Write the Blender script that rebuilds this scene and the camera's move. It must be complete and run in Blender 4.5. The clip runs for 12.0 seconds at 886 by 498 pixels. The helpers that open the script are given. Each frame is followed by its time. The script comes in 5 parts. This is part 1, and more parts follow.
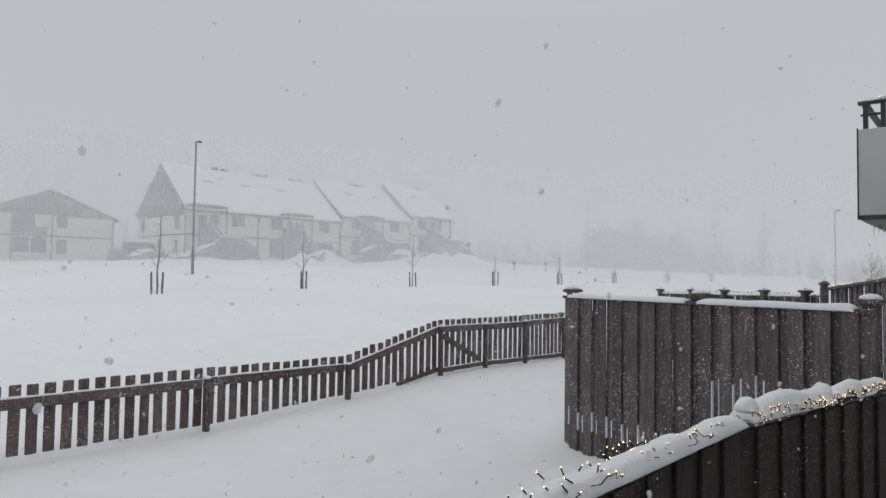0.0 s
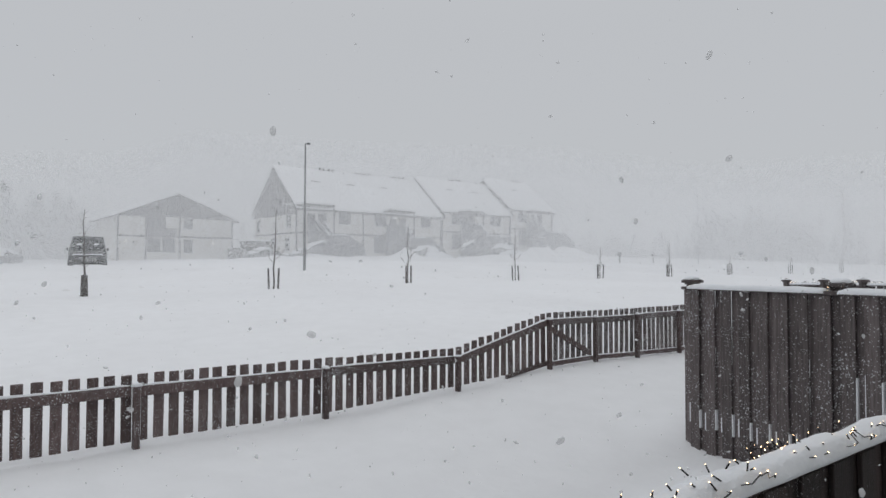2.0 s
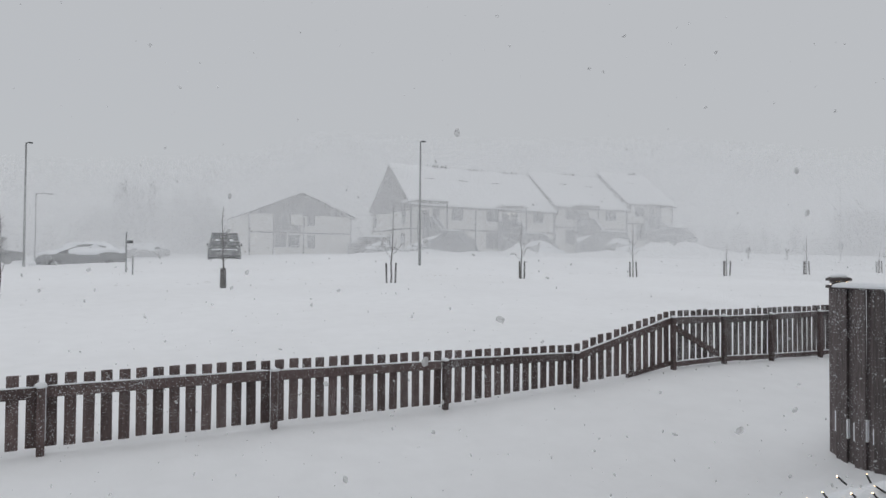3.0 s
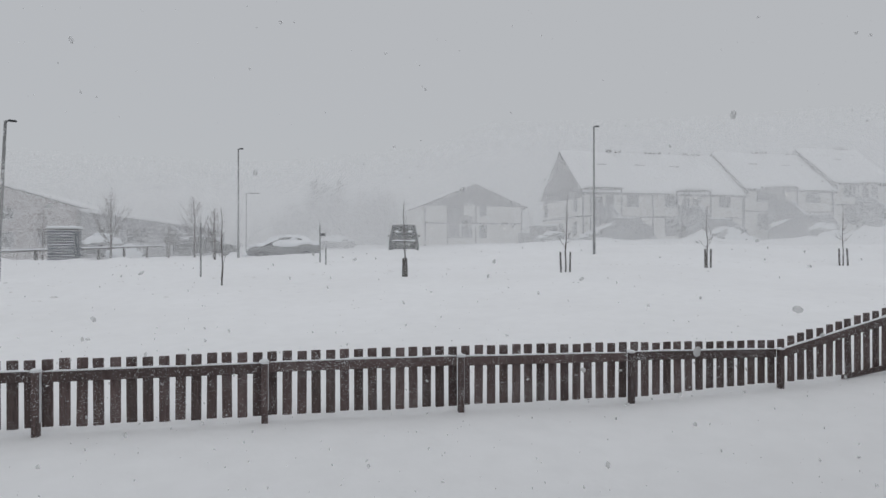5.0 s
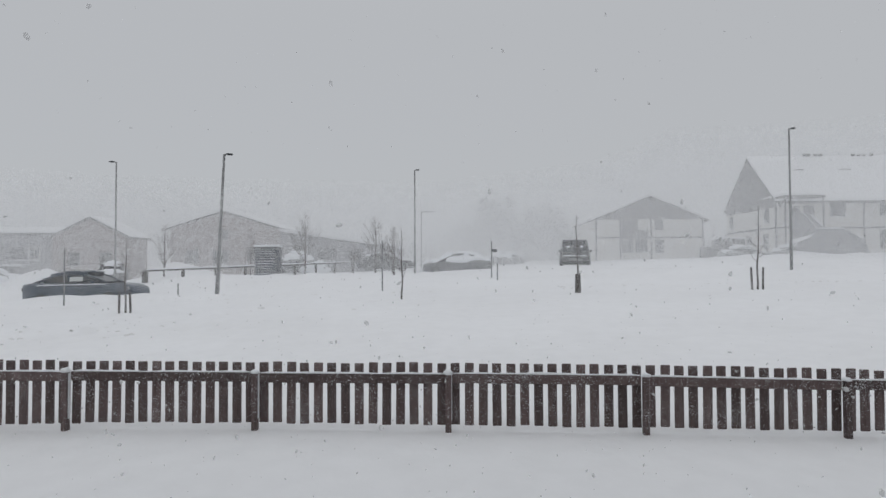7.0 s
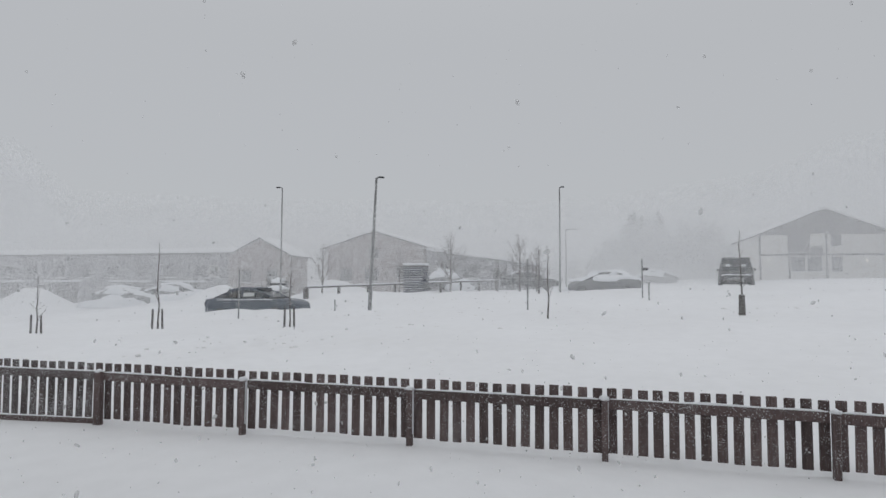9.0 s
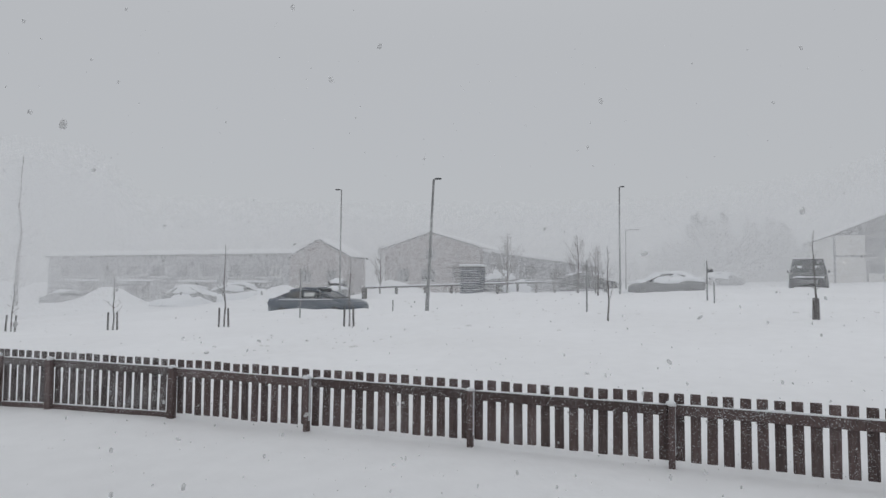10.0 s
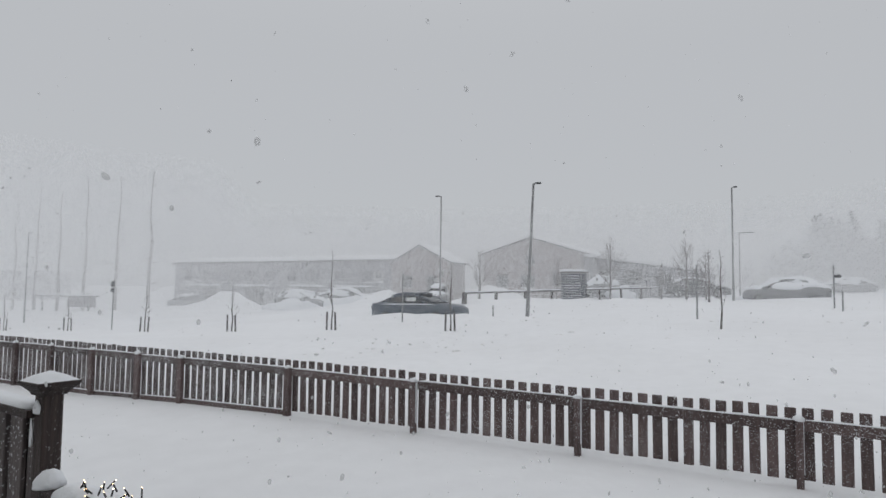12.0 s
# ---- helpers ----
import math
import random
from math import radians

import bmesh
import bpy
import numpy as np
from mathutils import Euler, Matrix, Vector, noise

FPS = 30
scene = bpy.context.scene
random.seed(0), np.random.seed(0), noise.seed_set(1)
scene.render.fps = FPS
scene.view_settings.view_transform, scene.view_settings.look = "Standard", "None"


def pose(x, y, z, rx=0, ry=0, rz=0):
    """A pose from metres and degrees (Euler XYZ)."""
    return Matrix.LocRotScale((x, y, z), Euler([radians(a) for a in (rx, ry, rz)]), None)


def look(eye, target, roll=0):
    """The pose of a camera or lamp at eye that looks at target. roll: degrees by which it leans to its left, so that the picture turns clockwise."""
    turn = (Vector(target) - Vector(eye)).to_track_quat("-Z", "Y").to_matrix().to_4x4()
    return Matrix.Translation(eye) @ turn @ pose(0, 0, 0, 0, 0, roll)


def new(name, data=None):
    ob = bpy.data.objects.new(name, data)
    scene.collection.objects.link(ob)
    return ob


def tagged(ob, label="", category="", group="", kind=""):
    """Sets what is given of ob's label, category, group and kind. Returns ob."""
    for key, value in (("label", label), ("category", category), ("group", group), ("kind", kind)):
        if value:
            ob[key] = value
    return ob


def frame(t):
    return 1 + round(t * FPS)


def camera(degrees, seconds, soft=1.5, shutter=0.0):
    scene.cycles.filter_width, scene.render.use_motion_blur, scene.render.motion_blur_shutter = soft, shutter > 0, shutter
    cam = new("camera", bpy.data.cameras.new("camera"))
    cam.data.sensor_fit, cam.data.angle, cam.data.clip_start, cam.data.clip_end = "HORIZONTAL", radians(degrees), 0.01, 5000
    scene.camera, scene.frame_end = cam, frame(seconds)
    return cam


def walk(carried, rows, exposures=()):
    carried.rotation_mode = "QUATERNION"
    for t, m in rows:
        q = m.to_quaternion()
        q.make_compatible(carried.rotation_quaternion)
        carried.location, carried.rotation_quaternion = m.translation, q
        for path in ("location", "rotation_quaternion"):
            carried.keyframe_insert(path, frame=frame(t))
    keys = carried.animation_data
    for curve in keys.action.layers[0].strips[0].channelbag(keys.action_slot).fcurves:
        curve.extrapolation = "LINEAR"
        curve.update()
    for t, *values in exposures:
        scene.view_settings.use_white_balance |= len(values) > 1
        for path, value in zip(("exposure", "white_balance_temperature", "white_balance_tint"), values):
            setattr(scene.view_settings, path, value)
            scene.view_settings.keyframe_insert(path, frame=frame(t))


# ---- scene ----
cam = camera(70.9, 12.0, soft=1.5)
PATH = [
    (0, (-5.456, -6.557, 1.725), (-3.959, -5.233, 1.802), 0.8),
    (0.5, (-5.448, -6.563, 1.717), (-3.915, -5.281, 1.78), 0.7),
    (1, (-5.45, -6.541, 1.709), (-3.942, -5.228, 1.768), 0.7),
    (1.5, (-5.471, -6.502, 1.703), (-4.065, -5.081, 1.76), 0.5),
    (2, (-5.506, -6.466, 1.701), (-4.239, -4.919, 1.757), 0.1),
    (2.5, (-5.535, -6.458, 1.703), (-4.417, -4.795, 1.749), -0.0),
    (3, (-5.599, -6.461, 1.695), (-4.627, -4.713, 1.735), 0.4),
    (4.8, (-5.711, -6.427, 1.693), (-5.211, -4.490, 1.691), -0.1),
    (5, (-5.722, -6.435, 1.694), (-5.255, -4.491, 1.698), -0.1),
    (5.5, (-5.756, -6.471, 1.699), (-5.394, -4.504, 1.721), -0.1),
    (6, (-5.794, -6.502, 1.699), (-5.581, -4.514, 1.73), 0.2),
    (6.5, (-5.825, -6.492, 1.689), (-5.821, -4.492, 1.723), -0.5),
    (7, (-5.835, -6.476, 1.689), (-5.902, -4.478, 1.745), -0.2),
    (9, (-5.936, -6.428, 1.705), (-6.453, -4.5, 1.819), 0.2),
    (9.5, (-5.962, -6.438, 1.705), (-6.568, -4.535, 1.819), 0.5),
    (10, (-5.986, -6.439, 1.706), (-6.674, -4.565, 1.822), 0.5),
    (10.5, (-6.0, -6.456, 1.706), (-6.768, -4.613, 1.819), 0.4),
    (11, (-6.021, -6.465, 1.71), (-6.874, -4.659, 1.827), 0.5),
    (11.5, (-6.03, -6.469, 1.702), (-6.961, -4.703, 1.828), 0.8),
    (12, (-6.038, -6.483, 1.702), (-7.012, -4.741, 1.832), 0.7),
]
walk(cam, [(t, look(eye, target, roll)) for t, eye, target, roll in PATH],
     exposures=((0, 0.04), (1.5, 0.07), (3, 0.02), (5, -0.07), (7, -0.07), (9.5, -0.05), (10.5, -0.05), (12, 0.0)))

# ---- world and light: thick overcast with falling snow ----
SUN_ELEV, SUN_ROT = radians(38), radians(150)
world = bpy.data.worlds.new("overcast_sky")
scene.world = world
world.use_nodes = True
wn, wl = world.node_tree.nodes, world.node_tree.links
wn.clear()
sky = wn.new("ShaderNodeTexSky")
sky.sky_type, sky.sun_disc = "NISHITA", False
sky.sun_elevation, sky.sun_rotation = SUN_ELEV, SUN_ROT
geo = wn.new("ShaderNodeTexCoord")
sep = wn.new("ShaderNodeSeparateXYZ")
ramp = wn.new("ShaderNodeValToRGB")
ramp.color_ramp.interpolation = "EASE"
for e, (p, c) in zip((ramp.color_ramp.elements[0], ramp.color_ramp.elements[1]),
                     ((0.0, (0.475, 0.488, 0.508, 1)), (1.0, (0.76, 0.775, 0.795, 1)))):
    e.position, e.color = p, c
mid = ramp.color_ramp.elements.new(0.34)
mid.color = (0.478, 0.491, 0.511, 1)
mix = wn.new("ShaderNodeMixRGB")
mix.blend_type, mix.inputs[0].default_value = "ADD", 0.004
bg = wn.new("ShaderNodeBackground")
bg.inputs["Strength"].default_value = 1.0
out = wn.new("ShaderNodeOutputWorld")
wl.new(geo.outputs["Generated"], sep.inputs[0])
wl.new(sep.outputs["Z"], ramp.inputs[0])
wl.new(ramp.outputs[0], mix.inputs[1])
wl.new(sky.outputs[0], mix.inputs[2])
wl.new(mix.outputs[0], bg.inputs["Color"])
wl.new(bg.outputs[0], out.inputs["Surface"])
sun = new("sun", bpy.data.lights.new("sun", "SUN"))
sun.data.energy, sun.data.angle, sun.data.color = 0.12, radians(60), (1.0, 0.98, 0.95)
sun.matrix_world = look((-20, -40, 45), (0, 0, 0))

# ---- materials ----


def shader(name, color, rough=0.6, metal=0.0, grain=None, grain_scale=8.0, stretch=(1, 1, 1), amount=0.35,
           stain=0.25, stain_scale=1.3, bump=0.15, bump_scale=40.0, spec=0.4, flecks=0.0, fleck_scale=45.0,
           fleck_edge=0.66, per_piece=0.0):
    """A surface with grain, larger stains, fine relief and, where wind has driven it on, stuck snow."""
    m = bpy.data.materials.new(name)
    m.use_nodes = True
    n, l = m.node_tree.nodes, m.node_tree.links
    bsdf = n["Principled BSDF"]
    bsdf.inputs["Roughness"].default_value = rough
    bsdf.inputs["Metallic"].default_value = metal
    bsdf.inputs["Specular IOR Level"].default_value = spec
    tc, mp = n.new("ShaderNodeTexCoord"), n.new("ShaderNodeMapping")
    mp.inputs["Scale"].default_value = stretch
    info = n.new("ShaderNodeObjectInfo")
    l.new(tc.outputs["Object"], mp.inputs["Vector"])
    shift = n.new("ShaderNodeVectorMath")
    shift.operation = "MULTIPLY_ADD"
    l.new(info.outputs["Random"], shift.inputs[0])
    shift.inputs[1].default_value = (37.0, 19.0, 53.0)
    l.new(mp.outputs[0], shift.inputs[2])
    fine = n.new("ShaderNodeTexNoise")
    fine.inputs["Scale"].default_value, fine.inputs["Detail"].default_value = grain_scale, 6
    l.new(shift.outputs[0], fine.inputs["Vector"])
    big = n.new("ShaderNodeTexNoise")
    big.inputs["Scale"].default_value, big.inputs["Detail"].default_value = stain_scale, 3
    l.new(tc.outputs["Object"], big.inputs["Vector"])
    c1 = n.new("ShaderNodeMixRGB")
    c1.inputs[1].default_value = (*color, 1)
    c1.inputs[2].default_value = (*(grain or tuple(c * 0.55 for c in color)), 1)
    r1 = n.new("ShaderNodeMapRange")
    r1.inputs[1].default_value, r1.inputs[2].default_value = 0.35, 0.7
    r1.inputs[4].default_value = amount
    l.new(fine.outputs[0], r1.inputs[0])
    l.new(r1.outputs[0], c1.inputs[0])
    c2 = n.new("ShaderNodeMixRGB")
    c2.blend_type = "MULTIPLY"
    r2 = n.new("ShaderNodeMapRange")
    r2.inputs[1].default_value, r2.inputs[2].default_value = 0.35, 0.7
    r2.inputs[4].default_value = stain
    l.new(big.outputs[0], r2.inputs[0])
    l.new(r2.outputs[0], c2.inputs[0])
    l.new(c1.outputs[0], c2.inputs[1])
    c2.inputs[2].default_value = (0.62, 0.6, 0.58, 1)
    colour = c2.outputs[0]
    if per_piece:
        hsv = n.new("ShaderNodeHueSaturation")
        r3 = n.new("ShaderNodeMapRange")
        r3.inputs[3].default_value, r3.inputs[4].default_value = 1 - per_piece, 1 + per_piece
        l.new(info.outputs["Random"], r3.inputs[0])
        l.new(r3.outputs[0], hsv.inputs["Value"])
        l.new(colour, hsv.inputs["Color"])
        colour = hsv.outputs[0]
    if flecks:
        spot = n.new("ShaderNodeTexNoise")
        spot.inputs["Scale"].default_value, spot.inputs["Detail"].default_value = fleck_scale, 1.5
        where = n.new("ShaderNodeTexNoise")
        where.inputs["Scale"].default_value = 3.0
        l.new(shift.outputs[0] if stretch == (1, 1, 1) else tc.outputs["Object"], spot.inputs["Vector"])
        world_pos = n.new("ShaderNodeNewGeometry")
        l.new(world_pos.outputs["Position"], spot.inputs["Vector"])
        l.new(world_pos.outputs["Position"], where.inputs["Vector"])
        add = n.new("ShaderNodeMath")
        add.operation = "MULTIPLY_ADD"
        add.inputs[1].default_value = 0.25
        l.new(where.outputs[0], add.inputs[0])
        l.new(spot.outputs[0], add.inputs[2])
        r4 = n.new("ShaderNodeMapRange")
        r4.inputs[1].default_value, r4.inputs[2].default_value = fleck_edge + 0.12, fleck_edge + 0.17
        r4.inputs[4].default_value = flecks
        l.new(add.outputs[0], r4.inputs[0])
        c4 = n.new("ShaderNodeMixRGB")
        l.new(r4.outputs[0], c4.inputs[0])
        l.new(colour, c4.inputs[1])
        c4.inputs[2].default_value = (0.8, 0.82, 0.84, 1)
        colour = c4.outputs[0]
    l.new(colour, bsdf.inputs["Base Color"])
    if bump:
        b, bn = n.new("ShaderNodeBump"), n.new("ShaderNodeTexNoise")
        bn.inputs["Scale"].default_value, bn.inputs["Detail"].default_value = bump_scale, 5
        l.new(shift.outputs[0], bn.inputs["Vector"])
        b.inputs["Strength"].default_value, b.inputs["Distance"].default_value = bump, 0.02
        l.new(bn.outputs[0], b.inputs["Height"])
        l.new(b.outputs[0], bsdf.inputs["Normal"])
    return m


def glowing(name, color, strength):
    m = bpy.data.materials.new(name)
    m.use_nodes = True
    b = m.node_tree.nodes["Principled BSDF"]
    b.inputs["Base Color"].default_value = (*color, 1)
    b.inputs["Emission Color"].default_value = (*color, 1)
    b.inputs["Emission Strength"].default_value = strength
    return m


def snow_shader(name, color, scale, bump, ripple):
    m = shader(name, color, rough=0.92, grain=tuple(c * 0.93 for c in color), grain_scale=scale, amount=0.5,
               stain=0.10, stain_scale=0.22, bump=bump, bump_scale=ripple, spec=0.15)
    return m


SNOW = snow_shader("snow", (0.90, 0.91, 0.93), 3.0, 0.25, 6.0)
SNOW_CAP = snow_shader("snow_cap", (0.88, 0.90, 0.93), 18.0, 0.5, 30.0)
FLAKE = bpy.data.materials.new("snowflake")
FLAKE.use_nodes = True
fn, fl = FLAKE.node_tree.nodes, FLAKE.node_tree.links
fn.remove(fn["Principled BSDF"])
dif, trl, mx = fn.new("ShaderNodeBsdfDiffuse"), fn.new("ShaderNodeBsdfTranslucent"), fn.new("ShaderNodeMixShader")
dif.inputs[0].default_value = trl.inputs[0].default_value = (0.90, 0.905, 0.915, 1)
fl.new(dif.outputs[0], mx.inputs[1])
fl.new(trl.outputs[0], mx.inputs[2])
fl.new(mx.outputs[0], fn["Material Output"].inputs["Surface"])
# loose clumps of crystals let part of the daylight straight through
CLUMP = FLAKE.copy()
CLUMP.name = "loose_snow_clump"
cn, cl = CLUMP.node_tree.nodes, CLUMP.node_tree.links
gap, airy = cn.new("ShaderNodeBsdfTransparent"), cn.new("ShaderNodeMixShader")
airy.inputs[0].default_value = 0.5
cl.new(cn["Mix Shader"].outputs[0], airy.inputs[1])
cl.new(gap.outputs[0], airy.inputs[2])
cl.new(airy.outputs[0], cn["Material Output"].inputs["Surface"])

WOOD = shader("dark_stained_wood", (0.172, 0.126, 0.122), rough=0.7, grain=(0.066, 0.049, 0.048), grain_scale=5, stretch=(14, 14, 1.2),
              amount=0.8, stain=0.4, stain_scale=2.2, bump=0.5, bump_scale=14, flecks=0.75, fleck_scale=88, fleck_edge=0.632, per_piece=0.3)
# Denser stuck snow, and haze over the fence ends painted into the colour.
WOOD_FROST_HAZE = shader("hazed_snow_blasted_wood", (0.138, 0.110, 0.109), rough=0.7, grain=(0.056, 0.045, 0.045), grain_scale=5, stretch=(14, 14, 1.2),
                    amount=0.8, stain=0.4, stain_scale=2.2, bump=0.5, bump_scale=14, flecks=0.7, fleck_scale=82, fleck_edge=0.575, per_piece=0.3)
WOOD_NEAR = shader("dark_brown_fence_board", (0.172, 0.146, 0.145), rough=0.65, grain=(0.072, 0.060, 0.059), grain_scale=4, stretch=(14, 14, 1.0),
                   amount=0.85, stain=0.5, stain_scale=2.5, bump=0.5, bump_scale=12, flecks=0.75, fleck_scale=66, fleck_edge=0.648, per_piece=0.3)
WOOD_TERRACE = shader("dark_oiled_terrace_board", (0.046, 0.031, 0.028), rough=0.6, grain=(0.017, 0.012, 0.011), grain_scale=4, stretch=(14, 14, 1.0),
                      amount=0.85, stain=0.5, stain_scale=2.5, bump=0.5, bump_scale=12, flecks=0.4, fleck_scale=110, fleck_edge=0.672, per_piece=0.35)
WOOD_DARK = shader("tarred_timber", (0.055, 0.050, 0.050), rough=0.8, grain=(0.03, 0.027, 0.027), grain_scale=3, stretch=(6, 6, 1), amount=0.7)
STAIR_BOARD = shader("blue_grey_boarding", (0.075, 0.080, 0.092), rough=0.8, grain_scale=3, stretch=(6, 6, 1), amount=0.5, stain=0.3, flecks=0.5, fleck_scale=4, fleck_edge=0.62)
WOOD_GREY = shader("grey_weathered_wood", (0.10, 0.09, 0.085), rough=0.85, grain_scale=6, stretch=(8, 8, 1), amount=0.6, flecks=0.5, fleck_scale=25, fleck_edge=0.68)
PLASTER = shader("cream_render", (0.74, 0.73, 0.70), rough=0.9, grain_scale=14, amount=0.2, stain=0.3, stain_scale=0.5, bump=0.2)
BROWN_WALL = shader("brown_clad_wall", (0.34, 0.295, 0.285), rough=0.9, grain_scale=2, stretch=(5, 5, 1), amount=0.5, stain=0.4, stain_scale=0.4, flecks=0.3, fleck_scale=2.5, fleck_edge=0.6)
GREY_WALL = shader("grey_clad_wall", (0.29, 0.293, 0.305), rough=0.9, grain_scale=2, stretch=(5, 5, 1), amount=0.5, stain=0.4, stain_scale=0.4, flecks=0.3, fleck_scale=2.0, fleck_edge=0.6)
PANEL = shader("grey_balcony_sheet", (0.60, 0.62, 0.615), rough=0.55, grain_scale=1.5, amount=0.15, stain=0.2, stain_scale=0.8, bump=0.03)
TRIM_DARK = shader("dark_metal_trim", (0.06, 0.065, 0.07), rough=0.5, metal=0.4, bump=0.05, flecks=0.3, fleck_scale=60, fleck_edge=0.7)
STEEL = shader("galvanised_steel", (0.30, 0.305, 0.31), rough=0.55, metal=0.4, grain_scale=9, amount=0.4, bump=0.06, flecks=0.7, fleck_scale=14, fleck_edge=0.62)
BARK = shader("young_bark", (0.105, 0.09, 0.082), rough=0.9, grain_scale=25, amount=0.6, bump=0.4, flecks=0.75, fleck_scale=22, fleck_edge=0.62)
BARK_FAR = shader("frosted_bark", (0.19, 0.172, 0.168), rough=0.9, grain_scale=12, amount=0.5, bump=0.3, flecks=0.6, fleck_scale=9, fleck_edge=0.6)
NEEDLES = shader("snowy_conifer", (0.05, 0.062, 0.055), rough=0.9, grain_scale=4, amount=0.6, bump=0.2, flecks=0.9, fleck_scale=3, fleck_edge=0.58)
GLASS = bpy.data.materials.new("window_glass")
GLASS.use_nodes = True
gb = GLASS.node_tree.nodes["Principled BSDF"]
gb.inputs["Base Color"].default_value, gb.inputs["Roughness"].default_value = (0.03, 0.035, 0.04, 1), 0.08
BLUE = shader("dark_blue_car_paint", (0.055, 0.078, 0.110), rough=0.3, grain_scale=30, amount=0.2, bump=0.02, spec=0.6, flecks=0.45, fleck_scale=16, fleck_edge=0.66)
BLACK = shader("black_car_paint", (0.022, 0.024, 0.028), rough=0.35, grain_scale=30, amount=0.2, bump=0.02, spec=0.5, flecks=0.5, fleck_scale=12, fleck_edge=0.66)
GREYCAR = shader("grey_car_paint", (0.24, 0.245, 0.255), rough=0.35, grain_scale=30, amount=0.2, bump=0.02, spec=0.5)
SLAT = shader("blue_grey_slat", (0.13, 0.14, 0.165), rough=0.8, grain_scale=6, stretch=(1, 8, 8), amount=0.5, per_piece=0.3)
# Grey mottling puts the clods' shading into the colour along with dirt.
CLOD_GREY = shader("shaded_dirty_snow", (0.86, 0.865, 0.875), rough=0.95, grain=(0.70, 0.70, 0.70), grain_scale=9, amount=0.8, bump=0.4)
RUBBER = shader("tyre_rubber", (0.02, 0.02, 0.02), rough=0.9, bump=0.2)
WIRE = shader("black_cable", (0.012, 0.012, 0.012), rough=0.6, bump=0.0)
BULB = glowing("warm_bulb", (1.0, 0.64, 0.33), 11.0)
LAMP_GLOW = glowing("porch_bulb", (1.0, 0.93, 0.8), 2.2)
CONCRETE = shader("grey_concrete", (0.30, 0.30, 0.29), rough=0.9, grain_scale=12, amount=0.3)
DECK = shader("deck_planks", (0.10, 0.075, 0.06), rough=0.8, grain_scale=5, stretch=(1, 12, 12), amount=0.6, flecks=0.9, fleck_scale=5, fleck_edge=0.30)

# ---- building blocks ----


def thing(name, label, category, place=(0, 0, 0), turn=0.0, group="", kind=""):
    e = new(name)
    e.matrix_world = pose(*place, 0, 0, turn)
    return tagged(e, label, category, group, kind)


def mesh_of(bm, name, smooth=False):
    me = bpy.data.meshes.new(name)
    bm.to_mesh(me)
    bm.free()
    if smooth:
        for p in me.polygons:
            p.use_smooth = True
    return me


def part(name, me, material, parent, label="", m=None, smooth=False):
    """Links one mesh, or bmesh, under a thing or a part."""
    if isinstance(me, bmesh.types.BMesh):
        me = mesh_of(me, name, smooth)
    if not me.materials:
        me.materials.append(material)
    ob = new(name, me)
    ob.parent = parent
    if m is not None:
        ob.matrix_local = m
    return tagged(ob, label)


def add_box(bm, x0, x1, y0, y1, z0, z1, m=None):
    v = [bm.verts.new(c) for c in ((x0, y0, z0), (x1, y0, z0), (x1, y1, z0), (x0, y1, z0), (x0, y0, z1), (x1, y0, z1), (x1, y1, z1), (x0, y1, z1))]
    for q in ((3, 2, 1, 0), (4, 5, 6, 7), (0, 1, 5, 4), (1, 2, 6, 5), (2, 3, 7, 6), (3, 0, 4, 7)):
        bm.faces.new([v[i] for i in q])
    if m is not None:
        for a in v:
            a.co = m @ a.co
    return v


def box(x0, x1, y0, y1, z0, z1, bevel=0.0):
    bm = bmesh.new()
    add_box(bm, x0, x1, y0, y1, z0, z1)
    if bevel:
        bmesh.ops.bevel(bm, geom=bm.edges[:], offset=bevel, segments=1, affect="EDGES", profile=0.5)
    return bm


def prism(outline, y0, y1):
    """Extrudes an outline of (x, z) from y0 to y1."""
    bm = bmesh.new()
    a = [bm.verts.new((x, y0, z)) for x, z in outline]
    b = [bm.verts.new((x, y1, z)) for x, z in outline]
    n = len(outline)
    bm.faces.new(a)
    bm.faces.new(b[::-1])
    for i in range(n):
        bm.faces.new((a[i], b[i], b[(i + 1) % n], a[(i + 1) % n]))
    bmesh.ops.recalc_face_normals(bm, faces=bm.faces[:])
    return bm


def add_tube(bm, points, radii, sides=6):
    """A tapered tube along points."""
    rings = []
    for i, p in enumerate(points):
        d = (points[min(i + 1, len(points) - 1)] - points[max(i - 1, 0)]).normalized()
        u = d.orthogonal().normalized()
        w = d.cross(u)
        rings.append([bm.verts.new(p + (u * math.cos(k * math.tau / sides) + w * math.sin(k * math.tau / sides)) * radii[i]) for k in range(sides)])
    for a, b in zip(rings, rings[1:]):
        for k in range(sides):
            bm.faces.new((a[k], a[(k + 1) % sides], b[(k + 1) % sides], b[k]))
    bm.faces.new(rings[0][::-1])
    bm.faces.new(rings[-1])


def tube(points, radii, sides=8):
    bm = bmesh.new()
    add_tube(bm, [Vector(p) for p in points], radii, sides)
    return bm


def lerp_table(x, table):
    if x <= table[0][0]:
        return table[0][1]
    for (a, p), (b, q) in zip(table, table[1:]):
        if x <= b:
            f = (x - a) / (b - a)
            f = f * f * (3 - 2 * f) * 0.5 + f * 0.5
            return p + (q - p) * f
    return table[-1][1]


